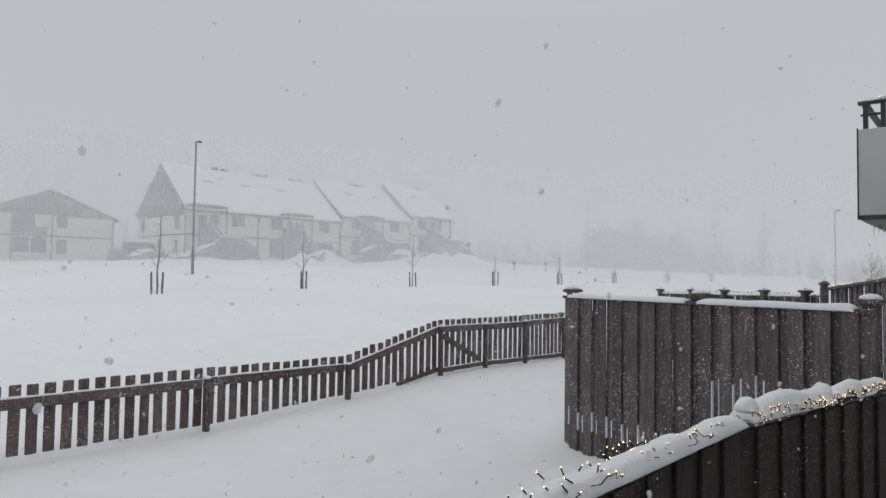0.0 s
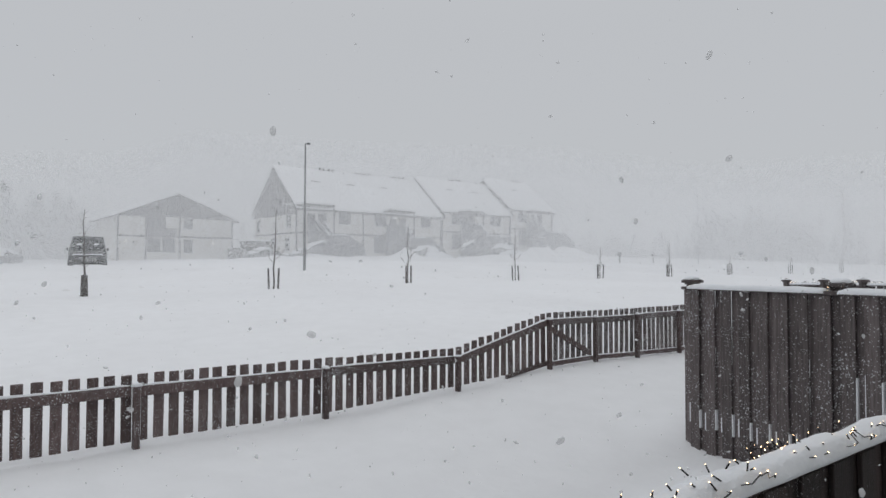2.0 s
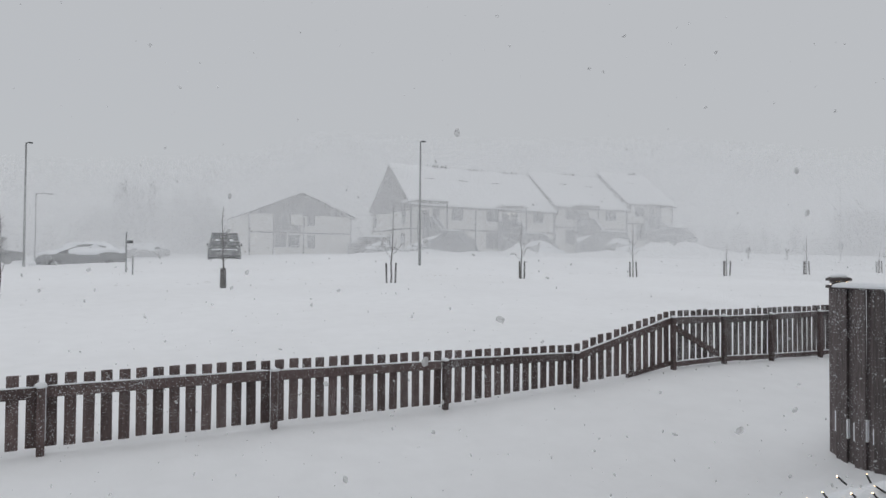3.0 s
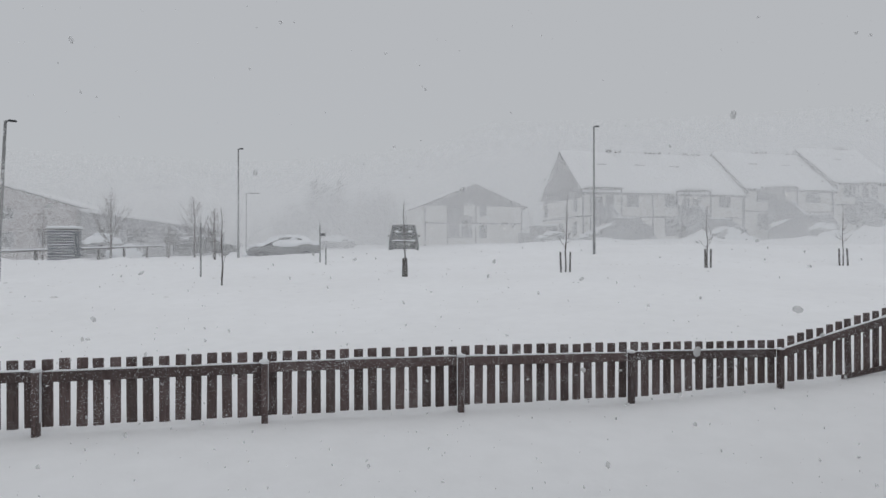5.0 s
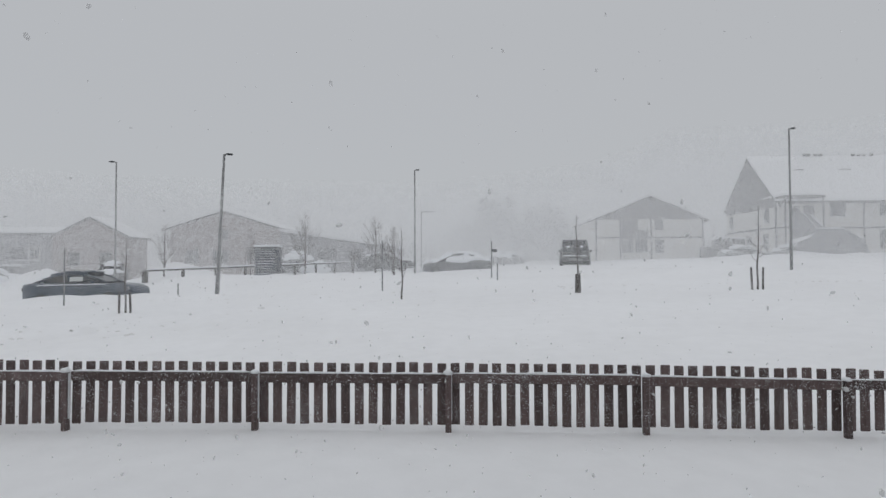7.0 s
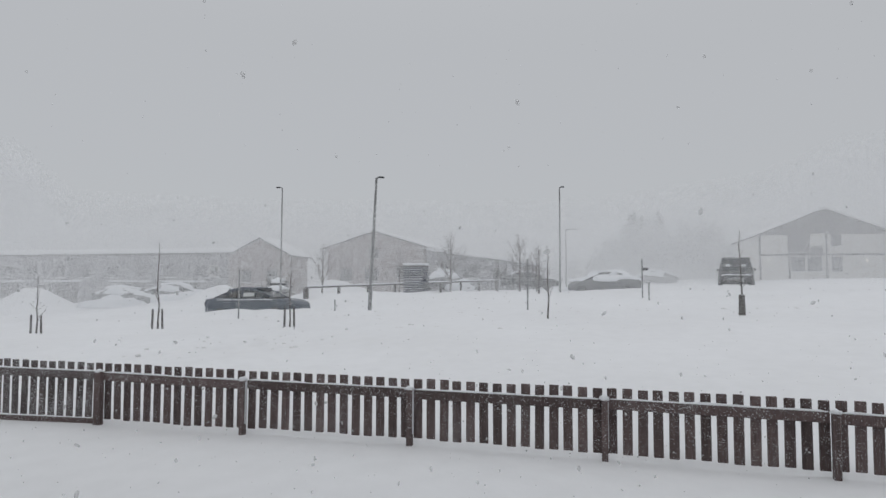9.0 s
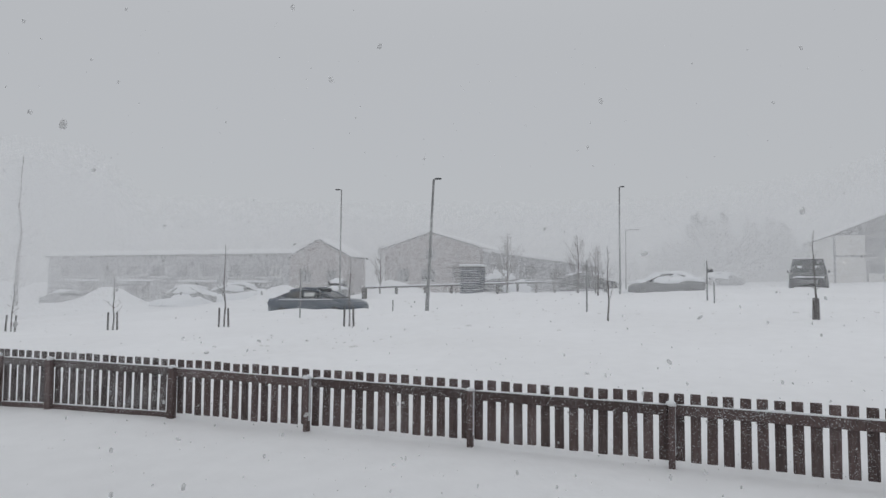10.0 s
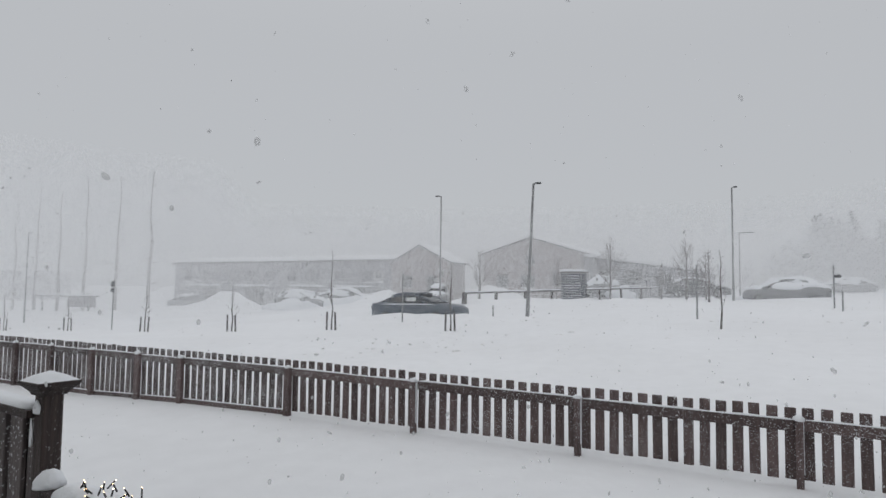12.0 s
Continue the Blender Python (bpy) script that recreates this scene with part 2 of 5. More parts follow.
def snow_strip(a, b, width, height, seed, lumps=0.35, step=0.06, sag=0.02):
    """A rounded, lumpy ridge of snow lying along the edge from a to b."""
    a, b = Vector(a), Vector(b)
    d = b - a
    n = max(4, int(d.length / step))
    side = Vector((-d.y, d.x, 0)).normalized()
    bm = bmesh.new()
    prof = [(-1.0, 0.0), (-1.04, 0.35), (-0.78, 0.78), (-0.3, 1.0), (0.3, 1.0), (0.78, 0.78), (1.04, 0.35), (1.0, 0.0)]
    rings = []
    for i in range(n + 1):
        f = i / n
        c = a + d * f
        k = 1 + lumps * (noise.noise((f * d.length * 3.1 + seed, seed * 2.3, 0.0)) * 1.3 + 0.5 * noise.noise((f * d.length * 9 + seed, 1.7, seed)))
        end = min(1.0, 0.35 + min(f, 1 - f) * d.length / (height * 1.5))
        w = width / 2 * (1 + 0.25 * lumps * noise.noise((f * d.length * 4 + 9, seed, 3.0)))
        rings.append([bm.verts.new(c + side * (u * w) + Vector((0, 0, -sag * (abs(u) > 0.99) + v * height * k * end))) for u, v in prof])
    for p, q in zip(rings, rings[1:]):
        for k in range(len(prof)):
            bm.faces.new((p[k], p[(k + 1) % len(prof)], q[(k + 1) % len(prof)], q[k]))
    bm.faces.new(rings[0][::-1])
    bm.faces.new(rings[-1])
    bmesh.ops.recalc_face_normals(bm, faces=bm.faces[:])
    return bm


def lump(rx, ry, rz, seed, rough=0.12, sub=3):
    """A lump of snow, flat below."""
    bm = bmesh.new()
    bmesh.ops.create_icosphere(bm, subdivisions=sub, radius=1)
    for v in bm.verts:
        k = 1 + rough * noise.noise(v.co * 1.7 + Vector((seed, seed * 0.7, 0)))
        v.co = Vector((v.co.x * rx * k, v.co.y * ry * k, max(-0.12 * rz, v.co.z * rz * k)))
    return bm


# ---- ground: one sheet of snow ----
AT_FENCE = [(-60, -0.6), (-19, -0.19), (-17.6, -0.17), (-15.2, -0.10), (-14, -0.06), (-12, -0.02), (-8, 0.01), (-6, 0.0), (-4, -0.015), (-2, -0.045), (0, 0.02), (1.9, 0.13), (3, 0.13), (4.2, 0.09), (5.8, 0.05), (60, 0.2)]
AT_TREES = [(-90, -2.0), (-44.5, -0.92), (-38, -0.66), (-32, -0.39), (-26.5, -0.13), (-21, 0.13), (-16, 0.36), (-8, 0.63), (-2, 0.83), (4, 0.88), (10, 0.98), (17, 1.0), (30, 1.1), (60, 1.2)]
AT_LAMPS = [(-110, -1.9), (-90, -1.6), (-64, -0.95), (-40, -0.1), (-31, 0.5), (-25, 1.0), (-8.7, 1.2), (2, 1.6), (8, 1.95), (25, 2.05), (60, 2.1)]
AT_HOUSES = [(-110, -1.2), (-70, -0.4), (-40, 0.7), (-17, 1.2), (2, 1.9), (15, 2.4), (24, 2.35), (43, 2.6), (56, 3.1), (70, 3.3), (110, 3.2)]
AT_WOODS = [(-120, 0.0), (0, 3.0), (100, 4.0)]
BANKS = [(29, 46.5, 0.45, 8, 2.5), (45, 45.5, 0.55, 6, 2.6), (54.0, 47.0, 1.55, 2.6, 2.0), (60.8, 48.0, 1.4, 3.0, 2.0), (34.3, 48.6, 1.15, 1.5, 1.2), (66, 48, 0.3, 6, 3), (9, 22, 0.3, 6, 2.2), (-32.7, 32.5, 1.25, 2.0, 1.5), (-37.0, 31.5, 0.3, 1.8, 1.5),
         (-49.6, 32.5, 1.8, 2.3, 1.7), (-26.6, 38, 1.1, 2.3, 1.8), (-20.5, 25.5, 0.35, 4, 2), (-21.3, 17.5, 0.32, 6, 0.5), (-13, 26, 0.3, 5, 2.5), (18, 40, 0.35, 7, 2.5), (-55, 31, 0.5, 5, 2), (-3, 31, 0.2, 8, 3),
         (35, 24, 0.25, 10, 2), (-0.15, -3.15, -0.13, 0.9, 0.35), (-0.9, -3.65, 0.10, 1.0, 0.3), (1.15, -2.75, 0.16, 0.5, 0.6), (0.2, -3.6, 0.10, 0.5, 1.0)]


def ground_z(x, y):
    z0 = lerp_table(x, AT_FENCE)
    if y <= 0:
        f = min(1.0, -y / 3.2)
        z = z0 - (0.30 if x > -3 else 0.18 + 0.12 * max(0.0, min(1.0, (x + 9) / 6))) * f * f * (3 - 2 * f)
    else:
        z1 = lerp_table(x, AT_TREES)
        z2 = lerp_table(x, AT_LAMPS)
        z3 = lerp_table(x, AT_HOUSES)
        z = lerp_table(y, [(0, z0), (13.4, z1), (30, z2), (55, z3), (160, lerp_table(x, AT_WOODS)), (900, 2.5)])
    for bx, by, h, rx, ry in BANKS:
        q = ((x - bx) / rx) ** 2 + ((y - by) / ry) ** 2
        if q < 6:
            z += h * math.exp(-q) * (1 + 0.5 * noise.noise((x * 0.9, y * 0.9, 2.0)))
    if 2 < y < 60:
        k = min(1.0, (y - 2) / 4)
        z += k * 0.07 * noise.noise((x * 0.16, y * 0.30, 0.0)) + k * 0.025 * noise.noise((x * 0.8, y * 1.1, 5.0))
        churn = math.exp(-(((x + 13.5) / 4.5) ** 2 + ((y - 7.5) / 3.2) ** 2)) + 0.7 * math.exp(-(((x + 15) / 4.0) ** 2 + ((y - 17) / 2.6) ** 2))
        if churn > 0.03:
            z += churn * 0.16 * max(0.0, noise.noise((x * 2.3, y * 2.6, 9.0)) - 0.12) * 2
        for road_y, w in ((17.3, 0.22), (18.9, 0.22), (20.6, 0.22), (22.2, 0.22)):
            z -= 0.045 * math.exp(-((y - road_y - 0.012 * x) / w) ** 2)
        z += 0.06 * math.exp(-((y - 15.7 - 0.012 * x) / 0.5) ** 2) * (1 + noise.noise((x * 1.4, 0.0, 3.0)))
    else:
        z += 0.018 * noise.noise((x * 0.7, y * 0.8, 1.0))
    return z


def spread(stops):
    """Grid lines that are finer where (from, to, step) says so."""
    xs = []
    for a, b, s in stops:
        v = a
        while v < b - 1e-6:
            xs.append(v)
            v += s
    return xs + [stops[-1][1]]


gx = spread([(-900, -200, 70), (-200, -100, 10), (-100, -45, 1.6), (-45, -22, 0.7), (-22, 12, 0.28), (12, 30, 0.6), (30, 80, 1.4), (80, 200, 10), (200, 900, 70)])
gy = spread([(-900, -100, 100), (-100, -20, 10), (-20, -6, 1.0), (-6, 0, 0.2), (0, 24, 0.22), (24, 50, 0.7), (50, 70, 2.0), (70, 200, 10), (200, 900, 70)])
gv = np.array([(x, y, ground_z(x, y)) for y in gy for x in gx], dtype=np.float32)
nx, ny = len(gx), len(gy)
gi = np.array([(j * nx + i, j * nx + i + 1, (j + 1) * nx + i + 1, (j + 1) * nx + i) for j in range(ny - 1) for i in range(nx - 1)], dtype=np.int32)
gm = bpy.data.meshes.new("ground")
gm.from_pydata(gv.tolist(), [], gi.tolist())
gm.materials.append(SNOW)
for p in gm.polygons:
    p.use_smooth = True
ground = tagged(new("ground", gm), "deep fresh snow over yard, road and fields", "ground", kind="structure")

# ---- the house behind the camera, its terrace ----
# Unseen wall; its height is chosen to darken the snow in the yard.
facade = tagged(new("wall_south", mesh_of(box(-26, 18, -8.6, -8.3, -0.6, 9.5, 0.01), "wall_south")), "unseen cream rendered house wall behind the terrace, tall to shade the yard", "wall", kind="structure")
facade.data.materials.append(PLASTER)
deck = thing("terrace_deck", "dark timber terrace deck dusted with snow", "deck", kind="structure")
for i in range(22):
    part("plank", box(-13.5, 0.1, -8.28 + i * 0.11, -8.28 + i * 0.11 + 0.104, 0.04, 0.07), DECK, deck)
part("joists", box(-13.5, 0.1, -8.28, -5.95, -0.5, 0.035), WOOD_DARK, deck)

# ---- low picket fence between yard and field ----
PITCH = 2.0 / 14
RAIL = [(-26, 0.57), (-18, 0.605), (-12, 0.615), (-10, 0.60), (-6, 0.585), (-4, 0.567), (-2, 0.53), (0, 0.487), (1.86, 0.885), (3.0, 0.865), (4.2, 0.855), (8.0, 0.86)]
POSTS = [-23.6, -22.4, -21.2, -20.0, -18.83, -17.65, -16.42, -15.2, -14.17, -12, -10, -8, -6, -4, -2, 0, 1.86, 3.0, 4.2, 5.6, 7.0]


def straight(x, table):
    for (a, p), (b, q) in zip(table, table[1:]):
        if x <= b:
            return p + (q - p) * (x - a) / (b - a)
    return table[-1][1]


def picket_mesh(h):
    bm = box(-0.046, 0.046, -0.01, 0.012, 0, h, 0.004)
    return mesh_of(bm, "picket")


PICKETS = {}


def add_picket(parent, x, z0, z1, lean):
    wood = WOOD_FROST_HAZE if x > 1.8 or x < -12.2 else WOOD
    h = (round(z1 - z0, 2), wood.name)
    if h not in PICKETS:
        PICKETS[h] = picket_mesh(h[0])
    part("picket", PICKETS[h], wood, parent, m=pose(x, 0.0, z0, lean[0], lean[1], 0))


def sloped_bar(x0, x1, za0, za1, zb0, zb1, y0, y1):
    bm = bmesh.new()
    add_box(bm, x0, x1, y0, y1, 0, 1)
    for v in bm.verts:
        lo, hi = (za0, za1) if v.co.x < (x0 + x1) / 2 else (zb0, zb1)
        v.co.z = lo if v.co.z < 0.5 else hi
    bmesh.ops.bevel(bm, geom=bm.edges[:], offset=0.004, segments=1, affect="EDGES")
    return bm


rnd = random.Random(4)
fence = thing("picket_fence", "low dark-stained wooden picket fence with snow along its rail", "fence")
gates = []
for k, x in enumerate(POSTS):
    g = ground_z(x, -0.06)
    part("post", box(-0.030 - 0.02 * (x < -11.9), 0.030 + 0.02 * (x < -11.9), -0.105, -0.034, g - 0.35, straight(x, RAIL) + 0.012, 0.006), WOOD, fence, m=pose(x, 0, 0, rnd.uniform(-0.6, 0.6), rnd.uniform(-0.7, 0.7), 0))
    part("snow_cap", lump(0.05, 0.05, rnd.uniform(0.025, 0.05) + 0.015 * (x < -11.9), k, 0.4, sub=2), SNOW_CAP, fence, "little cap of snow on a post", m=pose(x, -0.075, straight(x, RAIL) + 0.004), smooth=True)
for x in POSTS[9:15]:
    part("stuck_snow", box(x + 0.031, x + 0.037, -0.085, -0.040, ground_z(x, -0.06) + 0.12, straight(x, RAIL) - 0.01, 0.002), SNOW_CAP, fence, "thin line of snow down a post")
for k, (a, b) in enumerate(zip(POSTS, POSTS[1:])):
    is_gate = (a, b) in ((1.86, 3.0), (-15.2, -14.17))
    owner = fence
    if is_gate:
        owner = thing("picket_gate", "dark picket gate with a diagonal brace, shut", "gate", group="gates in the picket fence")
        if a < 0:
            tagged(owner, "narrow dark picket gate, shut and snowed in")
    za, zb = straight(a, RAIL), straight(b, RAIL)
    drop = -0.004 if k % 2 else 0.004
    part("rail", sloped_bar(a + 0.038, b - 0.038, za - 0.098 + drop, za + drop, zb - 0.098 + drop, zb + drop, -0.05, -0.0105), WOOD_FROST_HAZE if a > 1.8 or a < -12.2 else WOOD, owner)
    part("rail_snow", snow_strip((a + 0.05, -0.031, za + drop - 0.001), (b - 0.05, -0.031, zb + drop - 0.001), 0.042, 0.014, k, lumps=0.7, step=0.08, sag=0.0), SNOW_CAP, owner, "thin line of snow", smooth=True)
    if is_gate or a < -12 or a >= 1.8 or a == 0:
        lift = -0.005 if a < -12 else 0.035
        low_a, low_b = ground_z(a, 0) + lift, ground_z(b, 0) + lift
        if a == 0:
            part("low_rail", sloped_bar(0.95, b - 0.038, ground_z(0.95, 0) + 0.0, ground_z(0.95, 0) + 0.05, low_b + 0.02, low_b + 0.09, -0.05, -0.0105), WOOD, owner)
        else:
            part("low_rail", sloped_bar(a + 0.038, b - 0.038, low_a, low_a + 0.07, low_b, low_b + 0.07, -0.05, -0.0105), WOOD, owner)
            part("rail_snow", snow_strip((a + 0.05, -0.031, low_a + 0.069), (b - 0.05, -0.031, low_b + 0.069), 0.042, 0.012, k + 40, lumps=0.7, step=0.08, sag=0.0), SNOW_CAP, owner, smooth=True)
    if is_gate and a > 0:
        part("brace", sloped_bar(a + 0.08, b - 0.08, za - 0.20, za - 0.11, low_b + 0.06, low_b + 0.15, -0.048, -0.0105), WOOD, owner)
    n = round((b - a) / PITCH)
    for i in range(n):
        x = a + (b - a) * (i + 0.5) / n
        top = straight(x, RAIL) + 0.105
        bot = ground_z(x, 0) + (-0.02 if a < -12 else 0.02 if owner is not fence or a > 1 else 0.055)
        add_picket(owner, x, bot + rnd.uniform(-0.008, 0.008), top + rnd.uniform(-0.006, 0.006), (rnd.uniform(-0.6, 0.6), rnd.uniform(-0.5, 0.5)))

# ---- tall privacy screens and the terrace rail ----
BOARDS = {}


def board(h, w=0.117):
    key = (round(h, 2), w)
    if key not in BOARDS:
        BOARDS[key] = mesh_of(box(-w / 2, w / 2, -0.010, 0.010, 0, h, 0.003), "board")
    return BOARDS[key]


def post_cap(parent, x, y, z, m, w=0.11, snow=0.05, seed=1):
    bm = bmesh.new()
    for s, a, b in ((0.5, 0.0, 0.02), (0.72, 0.02, 0.045)):
        add_box(bm, -w * s, w * s, -w * s, w * s, a, b)
    v = [bm.verts.new((sx * w * 0.72, sy * w * 0.72, 0.046)) for sx, sy in ((-1, -1), (1, -1), (1, 1), (-1, 1))]
    t = bm.verts.new((0, 0, 0.085))
    for i in range(4):
        bm.faces.new((v[i], v[(i + 1) % 4], t))
    cap = part("post_cap", bm, WOOD_NEAR, parent, "small pyramid cap", m=m @ pose(x, y, z))
    if snow:
        part("snow_cap", lump(w * 0.72, w * 0.72, snow, seed, sub=2), SNOW_CAP, cap, m=pose(0, 0, 0.055), smooth=True)


def screen(name, label, a, b, top_a, top_b, foot, posts, material, snow_h, board_w=0.117, pitch=0.098, side=1, cap_w=0.11, cap_snow=0.04, group="", post_up=0.05, slivers=False):
    """A tall fence of overlapping upright boards from a to b."""
    a, b = Vector((*a, 0)), Vector((*b, 0))
    d = b - a
    turn = math.degrees(math.atan2(d.y, d.x))
    base = pose(a.x, a.y, 0, 0, 0, turn)
    e = thing(name, label, "fence", group=group)
    L = d.length
    n = int(L / pitch)
    for i in range(n):
        s = (i + 0.5) * L / n
        top = top_a + (top_b - top_a) * s / L
        z0 = foot + rnd.uniform(-0.02, 0.02)
        part("board", board(round((top - z0) / 0.04) * 0.04, board_w), material, e, m=base @ pose(s, side * (0.030 if i % 2 else 0.0), top - round((top - z0) / 0.04) * 0.04 + rnd.uniform(-0.006, 0.006), rnd.uniform(-0.3, 0.3), rnd.uniform(-0.25, 0.25), rnd.uniform(-1.5, 1.5)))
        # White bars added in place of gaps that show the bright snow behind.
        if slivers and not 1.25 < s < 1.68:
            near = s > 1.5
            inward = 0.0135 if i % 2 else -0.0135
            part("snow_sliver", box(-0.006, 0.006, 0.010, 0.040, 0, rnd.uniform(0.42, 0.58) if near else rnd.uniform(0.13, 0.22)), SNOW_CAP, e, "thin white bar standing in for snow seen through a gap", m=base @ pose(s + L / n / 2 + inward, 0, rnd.uniform(0.28, 0.34) if near else rnd.uniform(0.02, 0.07)) @ pose(0, 0, 0, 0, 0, 180 if side < 0 else 0))
    for f, z in ((0.12, 0.25), (0.5, 0.5)):
        part("stringer", box(0, L, -side * 0.05 - 0.02, -side * 0.05 + 0.02, foot + (top_a - foot) * f + 0.1, foot + (top_a - foot) * f + 0.17), material, e, m=base)
    bm = bmesh.new()
    add_box(bm, 0, L, -0.06, 0.06, 0, 1)
    for v in bm.verts:
        v.co.z = (top_a if v.co.x < L / 2 else top_b) + (0.03 if v.co.z > 0.5 else 0.0)
    part("top_rail", bm, material, e, m=base)
    for k, s in enumerate(posts):
        top = top_a + (top_b - top_a) * s / L
        part("post", box(-0.045, 0.045, -0.045 - side * 0.0, 0.045, foot - 0.5, top + post_up, 0.005), material, e, m=base @ pose(s, -side * 0.085, 0))
        post_cap(e, s, -side * 0.085, top + post_up, base, cap_w, cap_snow, k + 3)
    for k, (p, q) in enumerate(zip(posts, posts[1:])):
        tp, tq = (top_a + (top_b - top_a) * s / L + 0.029 for s in (p, q))
        part("snow_ridge", snow_strip((p + 0.06, 0, tp), (q - 0.06, 0, tq), 0.14, snow_h, k + a.x, lumps=0.25), SNOW_CAP, e, "ridge of snow on the top rail", m=base, smooth=True)
    return e


privacy = screen("privacy_screen", "tall dark brown board screen with snow on top", (0.78, -2.92), (0.10, -5.90), 1.46, 1.47, -0.38, (0.02, 1.60, 3.0), WOOD_NEAR, 0.032, board_w=0.115, side=-1, slivers=True)
neighbour_screen = screen("privacy_screen", "dark board screen in the next yard with string lights", (8.3, -1.0), (4.75, -4.75), 1.33, 1.45, -0.3, (0.05, 1.5, 2.7, 3.9, 4.9), WOOD_NEAR, 0.02, cap_w=0.10, cap_snow=0.02)
neighbour_wall = screen("privacy_screen", "tall sloping board screen beside the neighbouring terrace", (4.7, -4.85), (2.2, -5.95), 1.56, 1.74, -0.3, (0.0,), WOOD_NEAR, 0.012, cap_w=0.08, cap_snow=0.0)

RAIL_Z = 1.01


def along(a, b):
    d = Vector(b) - Vector(a)
    return pose(a[0], a[1], 0, 0, 0, math.degrees(math.atan2(d.y, d.x))), d.length


terrace = thing("terrace_fence", "dark brown board fence round the terrace, thick snow on its rail", "fence")
rail_base, rail_len = along((-8.42, -5.13), (-2.10, -5.59))
rail_base = rail_base @ pose(0, 0, -0.055, 0, -0.5, 0)
end_base, end_len = along((-2.09, -5.595), (-0.42, -5.99))
for base, length in ((rail_base, rail_len), (end_base, end_len)):
    n = int(length / 0.122)
    for i in range(n + (7 if base is end_base else 0)):
        s = (i + 0.5) * length / n
        part("board", board(1.40, 0.142), WOOD_TERRACE, terrace, m=base @ pose(s, -0.022 if i % 2 else 0.0, -0.44 + rnd.uniform(-0.004, 0.004), 0, rnd.uniform(-0.3, 0.3), rnd.uniform(-1.5, 1.5)))
for base, p, q, z in ((rail_base, 0.0, 2.0, 0.0), (rail_base, 2.0, 4.1, 0.0), (rail_base, 4.1, rail_len, 0.0), (end_base, 0.01, end_len, 0.012)):
    part("top_rail", box(p + 0.004, q - 0.004, -0.055, 0.055, 0.98 + z, RAIL_Z + z, 0.006), WOOD_TERRACE, terrace, m=base)
for k, (base, p, q, w, h) in enumerate(((rail_base, 0.09, 2.0, 0.11, 0.036), (rail_base, 2.0, 4.1, 0.12, 0.045), (rail_base, 4.1, 6.30, 0.12, 0.045), (end_base, 0.0, 0.92, 0.13, 0.075), (end_base, 0.98, end_len, 0.11, 0.06))):
    part("snow_ridge", snow_strip((p, 0, RAIL_Z + 0.011 * (k > 2)), (q, 0, RAIL_Z + 0.011 * (k > 2)), w, h, k + 11, lumps=0.55, step=0.025), SNOW_CAP, terrace, "thick rounded ridge of snow", m=base, smooth=True)
for k, (base, s, r) in enumerate(((end_base, 0.05, 0.055), (end_base, 0.88, 0.05), (rail_base, -0.03, 0.052), (rail_base, 4.12, 0.05))):
    part("snow_lump", lump(r * 1.1, r, r * 1.1, k + 21, 0.22), SNOW_CAP, terrace, "round lump of snow over a post", m=base @ pose(s, 0, RAIL_Z + (0.05 if s > 0.04 else 0.005)), smooth=True)
for base, s in ((rail_base, 2.0), (rail_base, 4.1), (end_base, 0.03), (end_base, 0.95)):
    part("post", box(-0.045, 0.045, 0.03, 0.12, -0.8, 0.96, 0.005), WOOD_TERRACE, terrace, m=base @ pose(s, 0, 0))

corner = thing("corner_post", "thick dark brown terrace post with a snowy pyramid cap", "post")
part("shaft", box(-0.037, 0.037, -0.037, 0.037, -0.6, 1.345, 0.006), WOOD_TERRACE, corner, m=rail_base @ pose(-0.125, 0.03, 0))
cap_bm = bmesh.new()
rings = []
for half, z in ((0.045, 0.0), (0.050, 0.012), (0.068, 0.030), (0.080, 0.042), (0.080, 0.052), (0.0045, 0.082)):
    rings.append([cap_bm.verts.new((sx * half, sy * half, z)) for sx, sy in ((-1, -1), (1, -1), (1, 1), (-1, 1))])
for low, high in zip(rings, rings[1:]):
    for k in range(4):
        cap_bm.faces.new((low[k], low[(k + 1) % 4], high[(k + 1) % 4], high[k]))
cap_bm.faces.new(rings[-1])
corner_cap = part("post_cap", cap_bm, WOOD_TERRACE, corner, "flared pyramid cap", m=rail_base @ pose(-0.128, 0.03, 1.335))
film = bmesh.new()
tip = film.verts.new((0.0, 0.0, 0.092))
edge = [film.verts.new((sx * 0.076, sy * 0.076, 0.0535)) for sx, sy in ((-1, -1), (0, -1.0), (1, -1), (1.0, 0), (1, 1), (0, 1.0), (-1, 1), (-1.0, 0))]
bulge = [film.verts.new((v.co.x * 0.62, v.co.y * 0.62, 0.0725 + 0.004 * (k % 2) + 0.003 * math.sin(k * 2.4))) for k, v in enumerate(edge)]
for k in range(8):
    film.faces.new((edge[k], edge[(k + 1) % 8], bulge[(k + 1) % 8], bulge[k]))
    film.faces.new((bulge[k], bulge[(k + 1) % 8], tip))
part("snow_cap", film, SNOW_CAP, corner_cap, "thin snow on the cap's faces", smooth=True)
part("stuck_snow", lump(0.022, 0.008, 0.04, 5, 0.7), SNOW_CAP, corner, "clot of snow stuck to the side", m=rail_base @ pose(-0.135, -0.01, 1.27), smooth=True)
part("stuck_snow", lump(0.006, 0.006, 0.10, 8, 0.7), SNOW_CAP, corner, m=rail_base @ pose(-0.170, -0.01, 1.15), smooth=True)
side_panel = screen("privacy_screen", "dark board screen ending at the terrace corner post", (-8.59, -5.09), (-10.4, -4.93), 1.19, 1.19, -0.4, (1.8,), WOOD_TERRACE, 0.05, pitch=0.076, side=-1)
